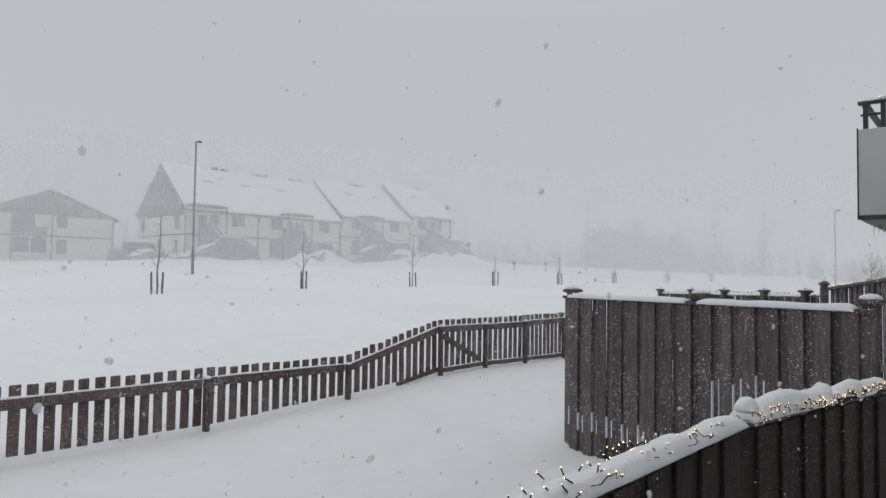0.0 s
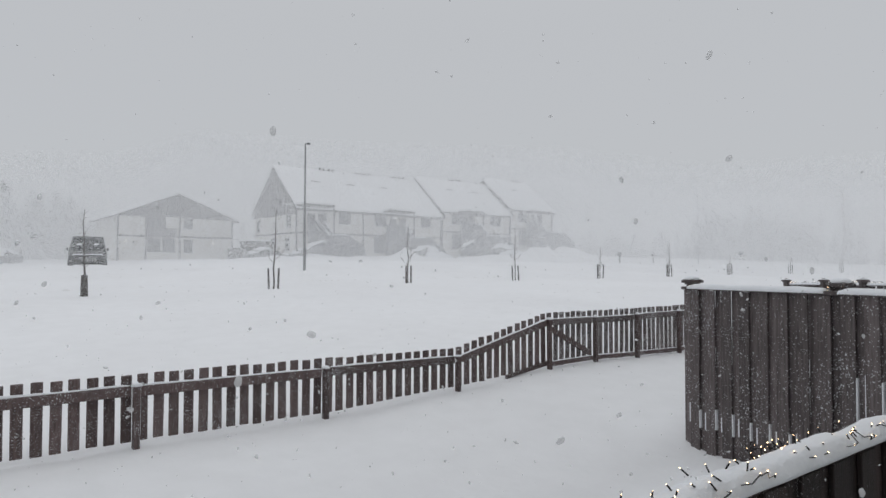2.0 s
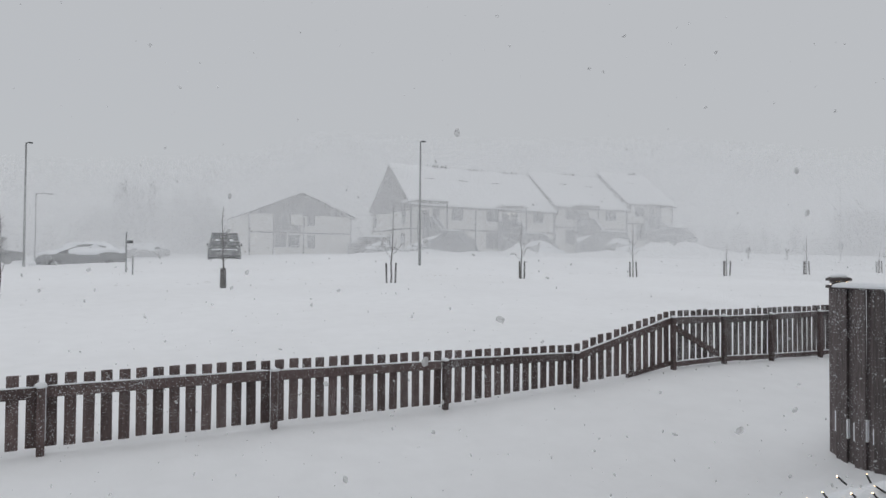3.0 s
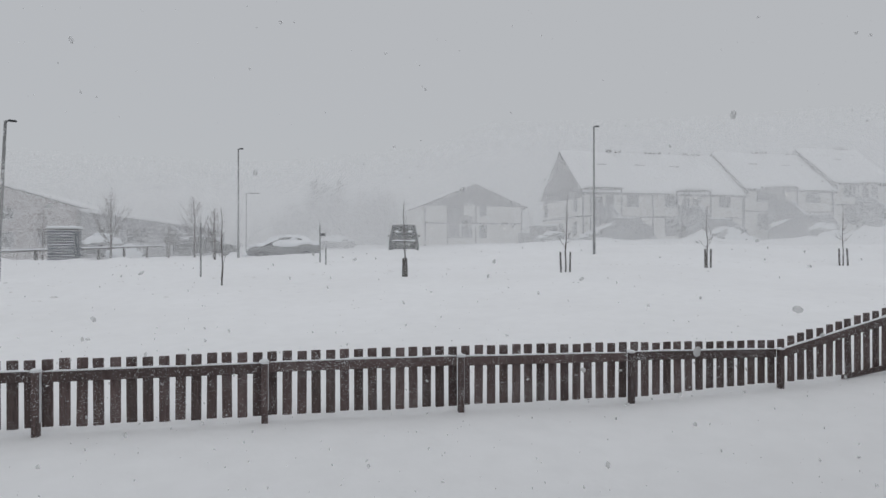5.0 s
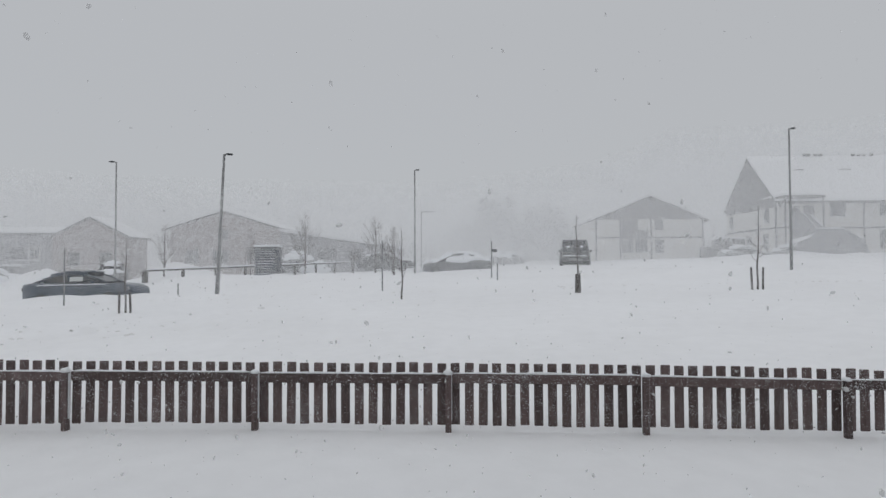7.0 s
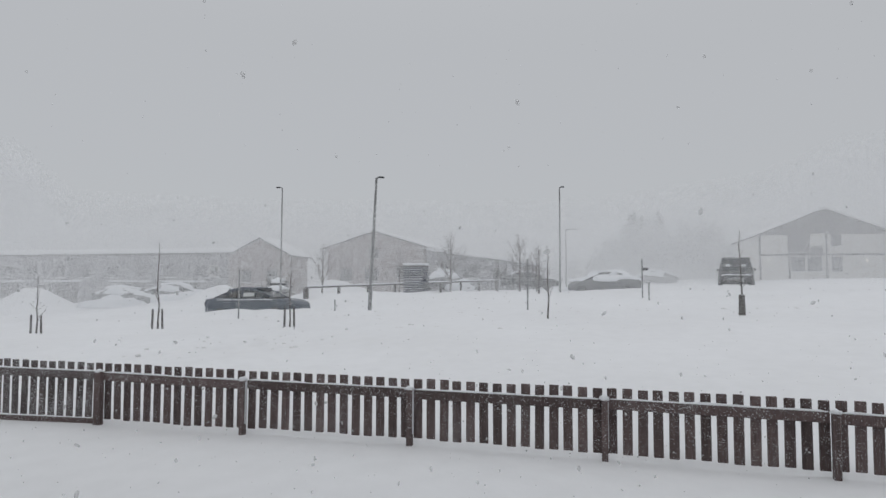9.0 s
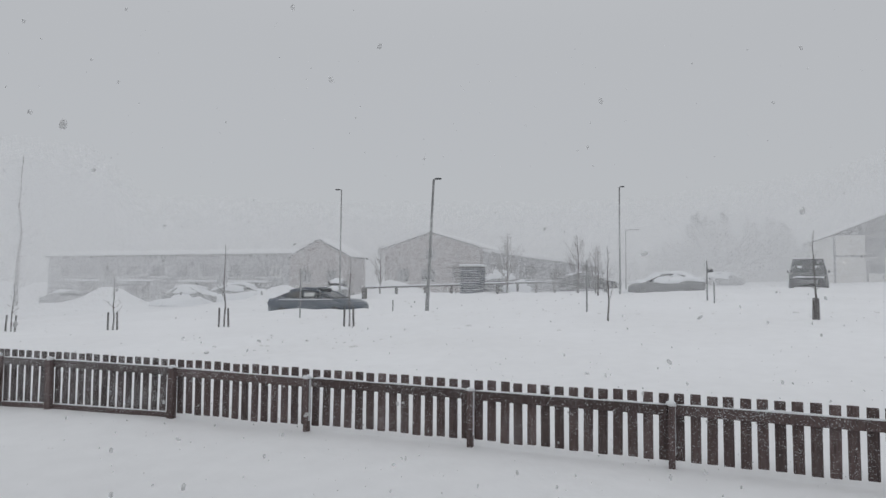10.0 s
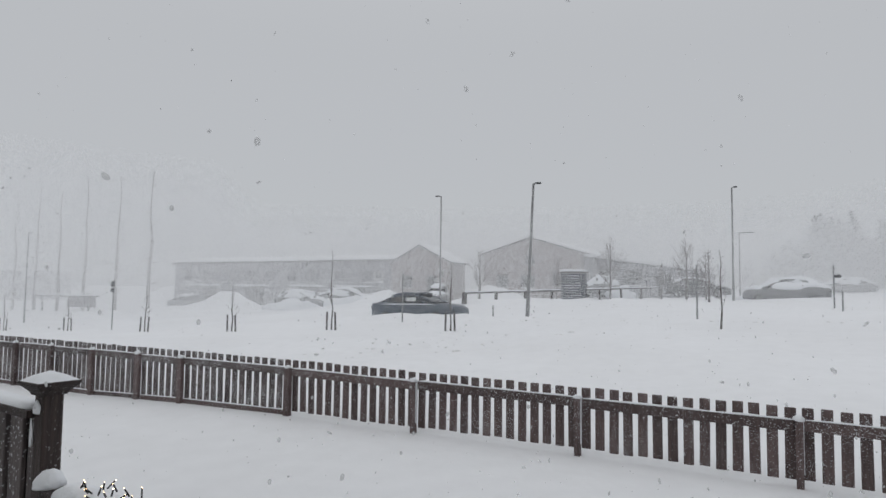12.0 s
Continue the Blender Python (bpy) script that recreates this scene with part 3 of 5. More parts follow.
part("snow_ridge", snow_strip((0.03, 0, 1.22), (1.75, 0, 1.22), 0.11, 0.022, 31, lumps=0.3), SNOW_CAP, side_panel, m=pose(-8.59, -5.09, 0, 0, 0, math.degrees(math.atan2(0.16, -1.84))), smooth=True)


def lights(name, label, base, length, z, n, seed, sticks, sway=0.05, z_slope=0.0, spread_y=0.04, stretches=None, y_mid=0.0):
    """A string of warm bulbs on a black cable with short stiff stalks."""
    r = random.Random(seed)
    e = thing(name, label, "string lights", group="warm string lights")
    pts, wire, glow = [], bmesh.new(), bmesh.new()
    for i in range(n):
        s = length * (i + r.random()) / n
        if stretches and not any(p <= s <= q for p, q in stretches):
            continue
        pts.append(base @ Vector((s, y_mid + r.uniform(-spread_y, spread_y), z + z_slope * s + r.uniform(-sway, sway) * 0.5)))
    sink = Vector((0, 0, -0.035 if sticks else -0.004))
    for p, q in zip(pts, pts[1:]):
        p, q = p + sink, q + sink
        if (q - p).length < 0.7:
            add_tube(wire, [p, (p + q) / 2 + Vector((r.uniform(-0.02, 0.02), r.uniform(-0.02, 0.02), -0.012)), q], [0.0022] * 3, 4)
    for p in pts:
        tip = p
        if sticks:
            tip = p + Vector((r.uniform(-0.03, 0.03), r.uniform(-0.02, 0.02), r.uniform(0.006, 0.030)))
            add_tube(wire, [p, p + (tip - p) * 0.92], [0.0032, 0.0028], 5)
        bmesh.ops.create_icosphere(glow, subdivisions=1, radius=r.uniform(0.0012, 0.0020), matrix=Matrix.Translation(tip))
    tagged(part("cable", wire, WIRE, e), kind="stuff")
    tagged(part("bulbs", glow, BULB, e, "tiny glowing warm bulbs"), kind="stuff")
    return e


lights("string_lights", "warm string lights lying in the snow of the terrace rail", rail_base, rail_len, 1.05, 150, 1, True, 0.02, spread_y=0.055, stretches=((0.25, 1.3), (3.9, 5.1), (5.3, 5.9)))
lights("string_lights", "warm string lights tangled under the rail snow", end_base, end_len, 1.045, 125, 2, False, 0.07, spread_y=0.025, y_mid=-0.07)
lights("string_lights", "warm string lights half buried in the rail snow", rail_base, rail_len, 1.045, 120, 7, False, 0.04, spread_y=0.03, stretches=((3.7, 6.3),), y_mid=-0.05)
lights("string_lights", "tangle of warm string lights at the outer side of the rail", rail_base, rail_len, 1.045, 560, 12, False, 0.07, spread_y=0.03, stretches=((5.15, 5.42),), y_mid=0.055)
lights("string_lights", "warm string lights on stiff stalks bunched beside the corner post", rail_base, rail_len, 1.05, 270, 14, True, 0.015, spread_y=0.04, stretches=((0.2, 0.52),))
scr_base = pose(0.78, -2.92, 0, 0, 0, math.degrees(math.atan2(-2.98, -0.68)))
lights("string_lights", "warm string lights round the screen posts", scr_base, 3.05, 1.50, 190, 3, False, 0.06, spread_y=0.08, stretches=((0.0, 0.25), (1.52, 1.7), (2.9, 3.05)))
ns_base = pose(8.3, -1.0, 0, 0, 0, math.degrees(math.atan2(-3.75, -3.55)))
lights("string_lights", "warm string lights along the next yard's screen", ns_base, 5.1, 1.37, 260, 4, False, 0.08, z_slope=0.024, spread_y=0.07)
nw_base = pose(4.7, -4.85, 0, 0, 0, math.degrees(math.atan2(-1.1, -2.5)))
lights("string_lights", "warm string lights along the sloping screen", nw_base, 2.7, 1.60, 160, 5, False, 0.06, z_slope=0.066, spread_y=0.07)

# ---- the neighbour's balcony ----
balcony = thing("balcony", "grey sheet-clad upstairs balcony with dark edging, lights on its rail", "balcony")
BX, BY = 1.62, -5.60
part("side_panel", box(BX, BX + 0.03, -8.3, BY, 2.33, 3.155, 0.004), PANEL, balcony)
part("front_panel", box(BX + 0.032, 6.0, BY - 0.03, BY, 2.33, 3.155, 0.004), PANEL, balcony)
part("edge_strip", box(BX - 0.004, BX + 0.008, BY - 0.006, BY + 0.008, 2.295, 3.17, 0.002), TRIM_DARK, balcony, "dark corner strip")
part("floor_slab", box(BX + 0.02, 6.0, -8.3, BY - 0.02, 2.28, 2.326), CONCRETE, balcony)
part("soffit_trim", box(BX - 0.004, BX + 0.03, -8.3, BY + 0.008, 2.29, 2.327, 0.003), TRIM_DARK, balcony)
for x, y in ((BX + 0.05, BY - 0.06), (BX + 0.05, BY - 0.2), (3.5, BY - 0.05), (BX + 0.05, -7.4)):
    part("rail_post", box(x - 0.02, x + 0.02, y - 0.02, y + 0.02, 3.0, 3.40, 0.003), TRIM_DARK, balcony)
part("handrail", box(BX + 0.02, BX + 0.08, -8.3, BY, 3.40, 3.43, 0.005), TRIM_DARK, balcony)
part("handrail", box(BX + 0.082, 6.0, BY - 0.08, BY - 0.02, 3.40, 3.43, 0.005), TRIM_DARK, balcony)
part("middle_rail", box(BX + 0.035, BX + 0.065, -8.3, BY - 0.02, 3.29, 3.31, 0.003), TRIM_DARK, balcony)
for k in range(3):
    part("icicle", tube([(0, 0, 0), (0, 0, -0.06), (0, 0, -0.15 + 0.03 * k)], [0.007, 0.005, 0.001], 6), SNOW_CAP, balcony, "small icicle", m=pose(BX + 0.5 + 0.1 * k, BY - 0.06 - 0.03 * k, 2.28), smooth=True)
lights("string_lights", "warm string lights wound on the balcony rail", pose(BX + 0.05, BY, 0, 0, 0, -90), 2.6, 3.44, 260, 6, False, 0.05, spread_y=0.03)

# ---- young staked trees along the road ----


def branch_tree(bm_trunk, bm_crown, base, h, r, seed, limbs, spread_out=0.35, first=0.3, twig=3, lean=0.0, sides=6, fine=1.0, rise=(0.5, 1.3)):
    rr = random.Random(seed)
    pts = [Vector(base)]
    for i in range(1, 7):
        f = i / 6
        pts.append(Vector(base) + Vector((lean * f * h + rr.uniform(-1, 1) * 0.012 * h, rr.uniform(-1, 1) * 0.012 * h, f * h)))
    add_tube(bm_trunk, pts, [r * (1 - 0.85 * i / 6) for i in range(7)], sides)
    for k in range(limbs):
        f = first + (0.97 - first) * (k + rr.random()) / limbs
        i = min(5, int(f * 6))
        p = pts[i].lerp(pts[i + 1], f * 6 - i)
        ang = rr.uniform(0, math.tau)
        ln = h * spread_out * (1.15 - f) * rr.uniform(0.6, 1.2)
        d = Vector((math.cos(ang), math.sin(ang), rr.uniform(*rise))).normalized()
        mid = p + d * ln * 0.5 + Vector((0, 0, -0.02 * ln))
        end = p + d * ln + Vector((0, 0, ln * rr.uniform(0.0, 0.25)))
        rb = r * (1 - 0.8 * f) * 0.42 * fine
        add_tube(bm_crown, [p, mid, end], [rb, rb * 0.7, rb * 0.25], 4)
        for t in range(twig):
            q = p.lerp(end, rr.uniform(0.3, 0.95))
            d2 = (d + Vector((rr.uniform(-0.8, 0.8), rr.uniform(-0.8, 0.8), rr.uniform(0, 0.7)))).normalized()
            e2 = q + d2 * ln * rr.uniform(0.25, 0.55)
            add_tube(bm_crown, [q, e2], [rb * 0.45, rb * 0.15], 3)
            if twig > 3:
                for u in range(2):
                    q3 = q.lerp(e2, rr.uniform(0.3, 0.9))
                    d3 = (d2 + Vector((rr.uniform(-0.8, 0.8), rr.uniform(-0.8, 0.8), rr.uniform(-0.1, 0.6)))).normalized()
                    add_tube(bm_crown, [q3, q3 + d3 * ln * 0.22], [rb * 0.25, rb * 0.1], 3)


def staked_tree(x, y, h, stakes, seed, gap=0.24, label="young bare street tree tied between short wooden stakes", guard=False, stake_h=0.72):
    z = ground_z(x, y)
    e = thing("street_tree", label, "tree", (x, y, z), group="young trees along the road")
    rr = random.Random(seed)
    bt, bc = bmesh.new(), bmesh.new()
    branch_tree(bt, bc, (0, 0, -0.3), h + 0.3, 0.036, seed, 14, 0.19, 0.36, 3, rr.uniform(-0.02, 0.03))
    part("trunk", bt, BARK, e, smooth=True)
    part("crown", bc, BARK, e, "thin bare branches")
    for k in range(stakes):
        off = (-gap, gap, 0.06)[k]
        yy = (-0.05, -0.02, 0.2)[k]
        st = part("stake", tube([(0, 0, -0.4), (0, 0, stake_h)], [0.036, 0.034], 8), WOOD_GREY, e, "round wooden stake", m=pose(off, yy, 0, rr.uniform(-2, 2), rr.uniform(-3, 3), 0))
    if guard:
        part("trunk_guard", tube([(0, 0, -0.2), (0, 0, 0.05), (0, 0, stake_h)], [0.10, 0.10, 0.085], 10), WOOD_GREY, e, "dark mesh guard round the trunk")
    return e


staked_tree(-2.19, 13.6, 2.5, 0, 1, guard=True, label="young bare street tree with a dark trunk guard", stake_h=0.60)
staked_tree(3.68, 14.1, 2.8, 2, 2, 0.18)
staked_tree(9.86, 14.6, 2.4, 2, 3, 0.13)
staked_tree(16.77, 15.1, 2.6, 2, 4, 0.23)
for k, x in enumerate((22.4, 29.3, 37.0, 47.0, 58.0)):
    staked_tree(x, 14.2, (1.7, 2.2, 1.4, 2.0, 1.8)[k], 3, 5 + k, 0.24, stake_h=0.75)
staked_tree(-7.85, 13.6, 2.35, 0, 11, label="slender bare young tree, thick at its foot", guard=False)
for k, x in enumerate((-16.1, -21.2, -26.5, -32.2, -38.3, -44.5)):
    staked_tree(x, 12.1, (2.3, 3.0, 2.1, 2.0, 1.8, 2.0)[k], 2, 12 + k, 0.17 + 0.03 * k, stake_h=0.68)

# ---- lamp posts, signs and markers ----


def street_lamp(x, y, h, label, arm=0.45, turn=0.0, r=0.064, lean=0.0, z=None):
    z = ground_z(x, y) if z is None else z
    e = thing("street_lamp", label, "street lamp", (x, y, z), turn, group="street lamps")
    e.matrix_world = pose(x, y, z, 0, lean, turn)
    part("pole", tube([(0, 0, -0.6), (0, 0, 0.9), (0, 0, 0.95), (0, 0, h)], [r, r, r * 0.8, r * 0.55], 12), STEEL, e, smooth=True)
    part("bracket", tube([(0, 0, h - 0.03), (arm * 0.4, 0, h + 0.03), (arm * 0.6, 0, h + 0.035)], [r * 0.5, r * 0.42, r * 0.4], 8), STEEL, e, smooth=True)
    bm = box(arm * 0.35, arm * 1.15, -0.08, 0.08, h - 0.005, h + 0.05, 0.018)
    head = part("lamp_head", bm, TRIM_DARK, e, "flat grey lamp head")
    part("lens", box(arm * 0.45, arm * 1.05, -0.06, 0.06, h - 0.016, h - 0.006), GLASS, head)
    return e


street_lamp(8.15, 20.6, 5.85, "tall slim galvanised lamp post beside the road", 0.22, z=1.7)
street_lamp(-15.86, 18.5, 5.8, "tall slightly leaning lamp post with a snow-plastered pole", 0.30, r=0.085, lean=2.6, z=0.49)
street_lamp(-8.68, 29.6, 6.1, "tall slim lamp post with a short head", 0.24, z=1.2)
street_lamp(-25.27, 27.6, 6.7, "tall slim lamp post beside the car park", 0.35, turn=180, z=0.9)
street_lamp(-9.4, 45.6, 4.85, "shorter lamp post with a double arm", 0.9, z=1.42, r=0.06)
street_lamp(-54.0, 18.0, 6.2, "slim lamp post half lost in the snowfall", 0.35, z=-0.82)
street_lamp(45.0, 1.65, 5.2, "slim lamp post with a side arm", 0.55, turn=215, z=1.2)
mast = thing("flag_mast", "thin pale mast half lost in the snowfall", "mast", (62.0, 30.0, 2.2))
part("pole", tube([(0, 0, -0.5), (0, 0, 7.8)], [0.07, 0.03], 8), STEEL, mast, smooth=True)
part("box", box(-0.2, 0.2, -0.2, 0.2, 1.0, 1.7, 0.03), STEEL, mast)


def sign_post(x, y, h, label, plate=True, bar=False, z=None):
    z = ground_z(x, y) if z is None else z
    e = thing("sign_post", label, "sign", (x, y, z), group="road signs and markers")
    part("pole", tube([(0, 0, -0.4), (0, 0, h)], [0.03, 0.03], 8), STEEL, e, smooth=True)
    if plate:
        bm = bmesh.new()
        bmesh.ops.create_circle(bm, cap_ends=True, segments=20, radius=0.17, matrix=pose(0, -0.04, h - 0.22, 90))
        r = bmesh.ops.extrude_face_region(bm, geom=bm.faces[:])
        for v in r["geom"]:
            if isinstance(v, bmesh.types.BMVert):
                v.co.y -= 0.02
        bmesh.ops.recalc_face_normals(bm, faces=bm.faces[:])
        part("plate", bm, TRIM_DARK, e, "sign plate seen edge-on")
        part("clamp", box(-0.05, 0.05, -0.045, 0.035, h - 0.26, h - 0.18, 0.005), STEEL, e)
    if bar:
        part("bar", box(0.0, 0.26, -0.02, 0.02, h - 0.5, h - 0.38, 0.008), TRIM_DARK, e)
    return e


sign_post(-20.3, 15.6, 1.9, "thin bare road sign post standing in the snow", False, z=0.45)
road_sign = sign_post(-37.6, 14.0, 2.65, "dark road sign with a plate below on a post", True)
part("lower_plate", box(-0.17, 0.17, -0.06, -0.04, 2.0, 2.2, 0.006), TRIM_DARK, road_sign)
sign_post(-4.5, 23.6, 1.75, "slim marker post with a short bar", False, True)
sign_post(-4.33, 21.6, 0.75, "low snow marker stick", False)
sign_post(-9.0, 17.6, 1.95, "bare snow marker stake", False)
sign_post(-17.0, 17.5, 0.45, "low grey bollard stick", False)
sign_post(41.5, 47.5, 1.5, "dark short post on the snow bank", False)
for x, y in ((46.9, 30.0), (52.8, 30.0)):
    e = thing("post_box", "small dark box on a short post", "box", (x, y, ground_z(x, y)), group="boxes on posts")
    part("leg", box(-0.05, 0.05, -0.05, 0.05, -0.3, 0.7), WOOD_DARK, e)
    part("case", box(-0.18, 0.18, -0.14, 0.14, 0.7, 1.05, 0.02), WOOD_DARK, e)

# ---- houses ----


def window(parent, x, y, z, w, h, face="front", mull=1, material=None):
    """A framed window proud of a wall that faces -y (front) or -x (side)."""
    m = pose(x, y, z) if face == "front" else pose(x, y, z, 0, 0, -90)
    bm = bmesh.new()
    t = 0.09
    add_box(bm, -w / 2, w / 2, -0.05, 0.03, -h / 2, -h / 2 + t)
    add_box(bm, -w / 2, w / 2, -0.05, 0.03, h / 2 - t, h / 2)
    for s in (-1, 1):
        add_box(bm, s * (w / 2 - t / 2) - t / 2, s * (w / 2 - t / 2) + t / 2, -0.05, 0.03, -h / 2 + t, h / 2 - t)
    for k in range(mull):
        c = -w / 2 + w * (k + 1) / (mull + 1)
        add_box(bm, c - 0.035, c + 0.035, -0.045, 0.03, -h / 2 + t, h / 2 - t)
    fr = part("window", bm, material or WOOD_DARK, parent, m=m)
    part("pane", box(-w / 2 + 0.05, w / 2 - 0.05, -0.012, -0.004, -h / 2 + 0.05, h / 2 - 0.05), GLASS, fr)
    part("sill", box(-w / 2 - 0.05, w / 2 + 0.05, -0.14, 0.0, -h / 2 - 0.06, -h / 2 - 0.005), SNOW_CAP, fr, "snowy sill")
    return fr


def gable_roof(parent, x0, x1, y0, y1, eave, ridge, over=0.5, thick=0.16, snow=0.22, along="x", drop_front=True):
    """A pitched roof, its deck dark at the edges, snow lying on it."""
    if along == "x":
        c = (y0 + y1) / 2
        k = (ridge - eave) / (c - y0)
        lo = eave - k * over
        o = [(y0 - over, lo), (c, ridge), (y1 + over, lo)]
    else:
        c = (x0 + x1) / 2
        k = (ridge - eave) / (c - x0)
        lo = eave - k * over
        o = [(x0 - over, lo), (c, ridge), (x1 + over, lo)]
    for name, a, b, inset, mat in (("roof", 0.0, thick, 0.0, WOOD_DARK), ("roof_snow", thick + 0.002, thick + snow, 0.05, SNOW)):
        oo = [(o[0][0] + inset, o[0][1]), o[1], (o[2][0] - inset, o[2][1])]
        outline = [(p, z + a) for p, z in oo] + [(p, z + b) for p, z in reversed(oo)]
        if along == "x":
            bm = prism(outline, x0 - over * 0.4 + inset, x1 + over * 0.4 - inset)
            for v in bm.verts:
                v.co = Vector((v.co.y, v.co.x, v.co.z))
            bmesh.ops.recalc_face_normals(bm, faces=bm.faces[:])
        else:
            bm = prism(outline, y0 - over * 0.6 + inset, y1 + over * 0.6 - inset)
        part(name, bm, mat, parent, "thick snow on the roof" if name == "roof_snow" else "")


def gable_walls(parent, x0, x1, y0, y1, z0, eave, ridge, along, wall, gable, name="wall"):
    part(name, box(x0, x1, y0, y1, z0, eave), wall, parent)
    if along == "x":
        bm = prism([(y0, eave + 0.002), ((y0 + y1) / 2, ridge - 0.02), (y1, eave + 0.002)], x0 - 0.06, x1 + 0.02)
        for v in bm.verts:
            v.co = Vector((v.co.y, v.co.x, v.co.z))
        bmesh.ops.recalc_face_normals(bm, faces=bm.faces[:])
    else:
        bm = prism([(x0, eave + 0.002), ((x0 + x1) / 2, ridge - 0.02), (x1, eave + 0.002)], y0 - 0.06, y1)
    part("gable", bm, gable, parent, "dark boarded gable")


def entry_stair(e, xl, xr, zt, run, zl, ledge, xe, ze, zb, y):
    """A boarded landing, two short flights with snowy rails, and the store built in under them."""
    part("landing_screen", prism([(xl, zl - 1.0), (xl, zt), (xr, zt), (xr + run, zl), (xr + run, zl - 1.0)], y, y + 0.09), STAIR_BOARD, e, "boarded landing front")
    part("landing", box(xl + 0.6, xr, y + 0.1, y + 2.04, zt - 1.1, zt - 0.98), WOOD_DARK, e)
    part("landing_end", box(xl, xl + 0.08, y + 0.1, y + 0.6, zl - 1.0, zt), STAIR_BOARD, e)
    part("store", prism([(xl + 0.5, zb), (xl + 0.5, zl - 1.05), (xr + 0.4, zl - 0.05), (xr + run + ledge, zl - 0.05), (xe, ze), (xe + 1.2, zb)], y - 0.35, y - 0.02), STAIR_BOARD, e, "boarded store under the stair")
    part("store_side", prism([(xl + 0.02, zb), (xl + 0.02, zl - 1.02), (xr + run + ledge, zl - 1.02), (xe, ze - 0.3), (xe + 0.9, zb)], y + 0.1, y + 0.6), WOOD_DARK, e)
    part("ledge_snow", snow_strip((xr + 0.6 * run, y - 0.18, zl - 0.055), (xr + run + ledge, y - 0.18, zl - 0.055), 0.34, 0.12, xl, 0.4, 0.2), SNOW, e, "snow along the store's flat top", smooth=True)
    part("slope_snow", snow_strip((xr + run + ledge + 0.1, y - 0.18, zl - 0.08), (xe, y - 0.18, ze), 0.3, 0.05, xl + 3, 0.8, 0.2), SNOW, e, "snow on the store's slope", smooth=True)
    if xl in (24.4, 45.35):
        part("low_roof_snow", prism([(xl - 0.5, zl - 1.45), (xl + 1.1, zl - 0.8), (xl + 1.1, zl - 0.62), (xl - 0.5, zl - 1.1)], y - 0.9, y - 0.36), SNOW, e, "snow on the little side roof")
        part("side_store", box(xl - 0.45, xl + 1.05, y - 0.85, y - 0.37, zb, zl - 1.46), STAIR_BOARD, e)
    n = 7
    for k in range(n):
        part("step", box(0, run / n + 0.03, 0.1, 1.1, 0, 0.05), WOOD_DARK, e, m=pose(xr + 0.1 + run * k / n, y, zt - 1.0 - (zt - zl) * (k + 1) / n))
    for dx, dy in ((0.0, 0.0), (1.25, 1.05)):
        part("handrail", prism([(xr + dx, zt - 0.02), (xr + dx + run, zl - 0.02), (xr + dx + run, zl + 0.09), (xr + dx, zt + 0.10)], y + dy - 0.04, y + dy + 0.12), SNOW_CAP, e, "stair rail loaded with snow")
    part("rear_screen", prism([(xr + 1.0, zl - 0.3), (xr + 1.0, zt - 0.05), (xr + 1.25, zt - 0.05), (xr + 1.25 + run, zl - 0.05), (xr + 1.25 + run, zl - 0.3)], y + 1.06, y + 1.12), STAIR_BOARD, e)


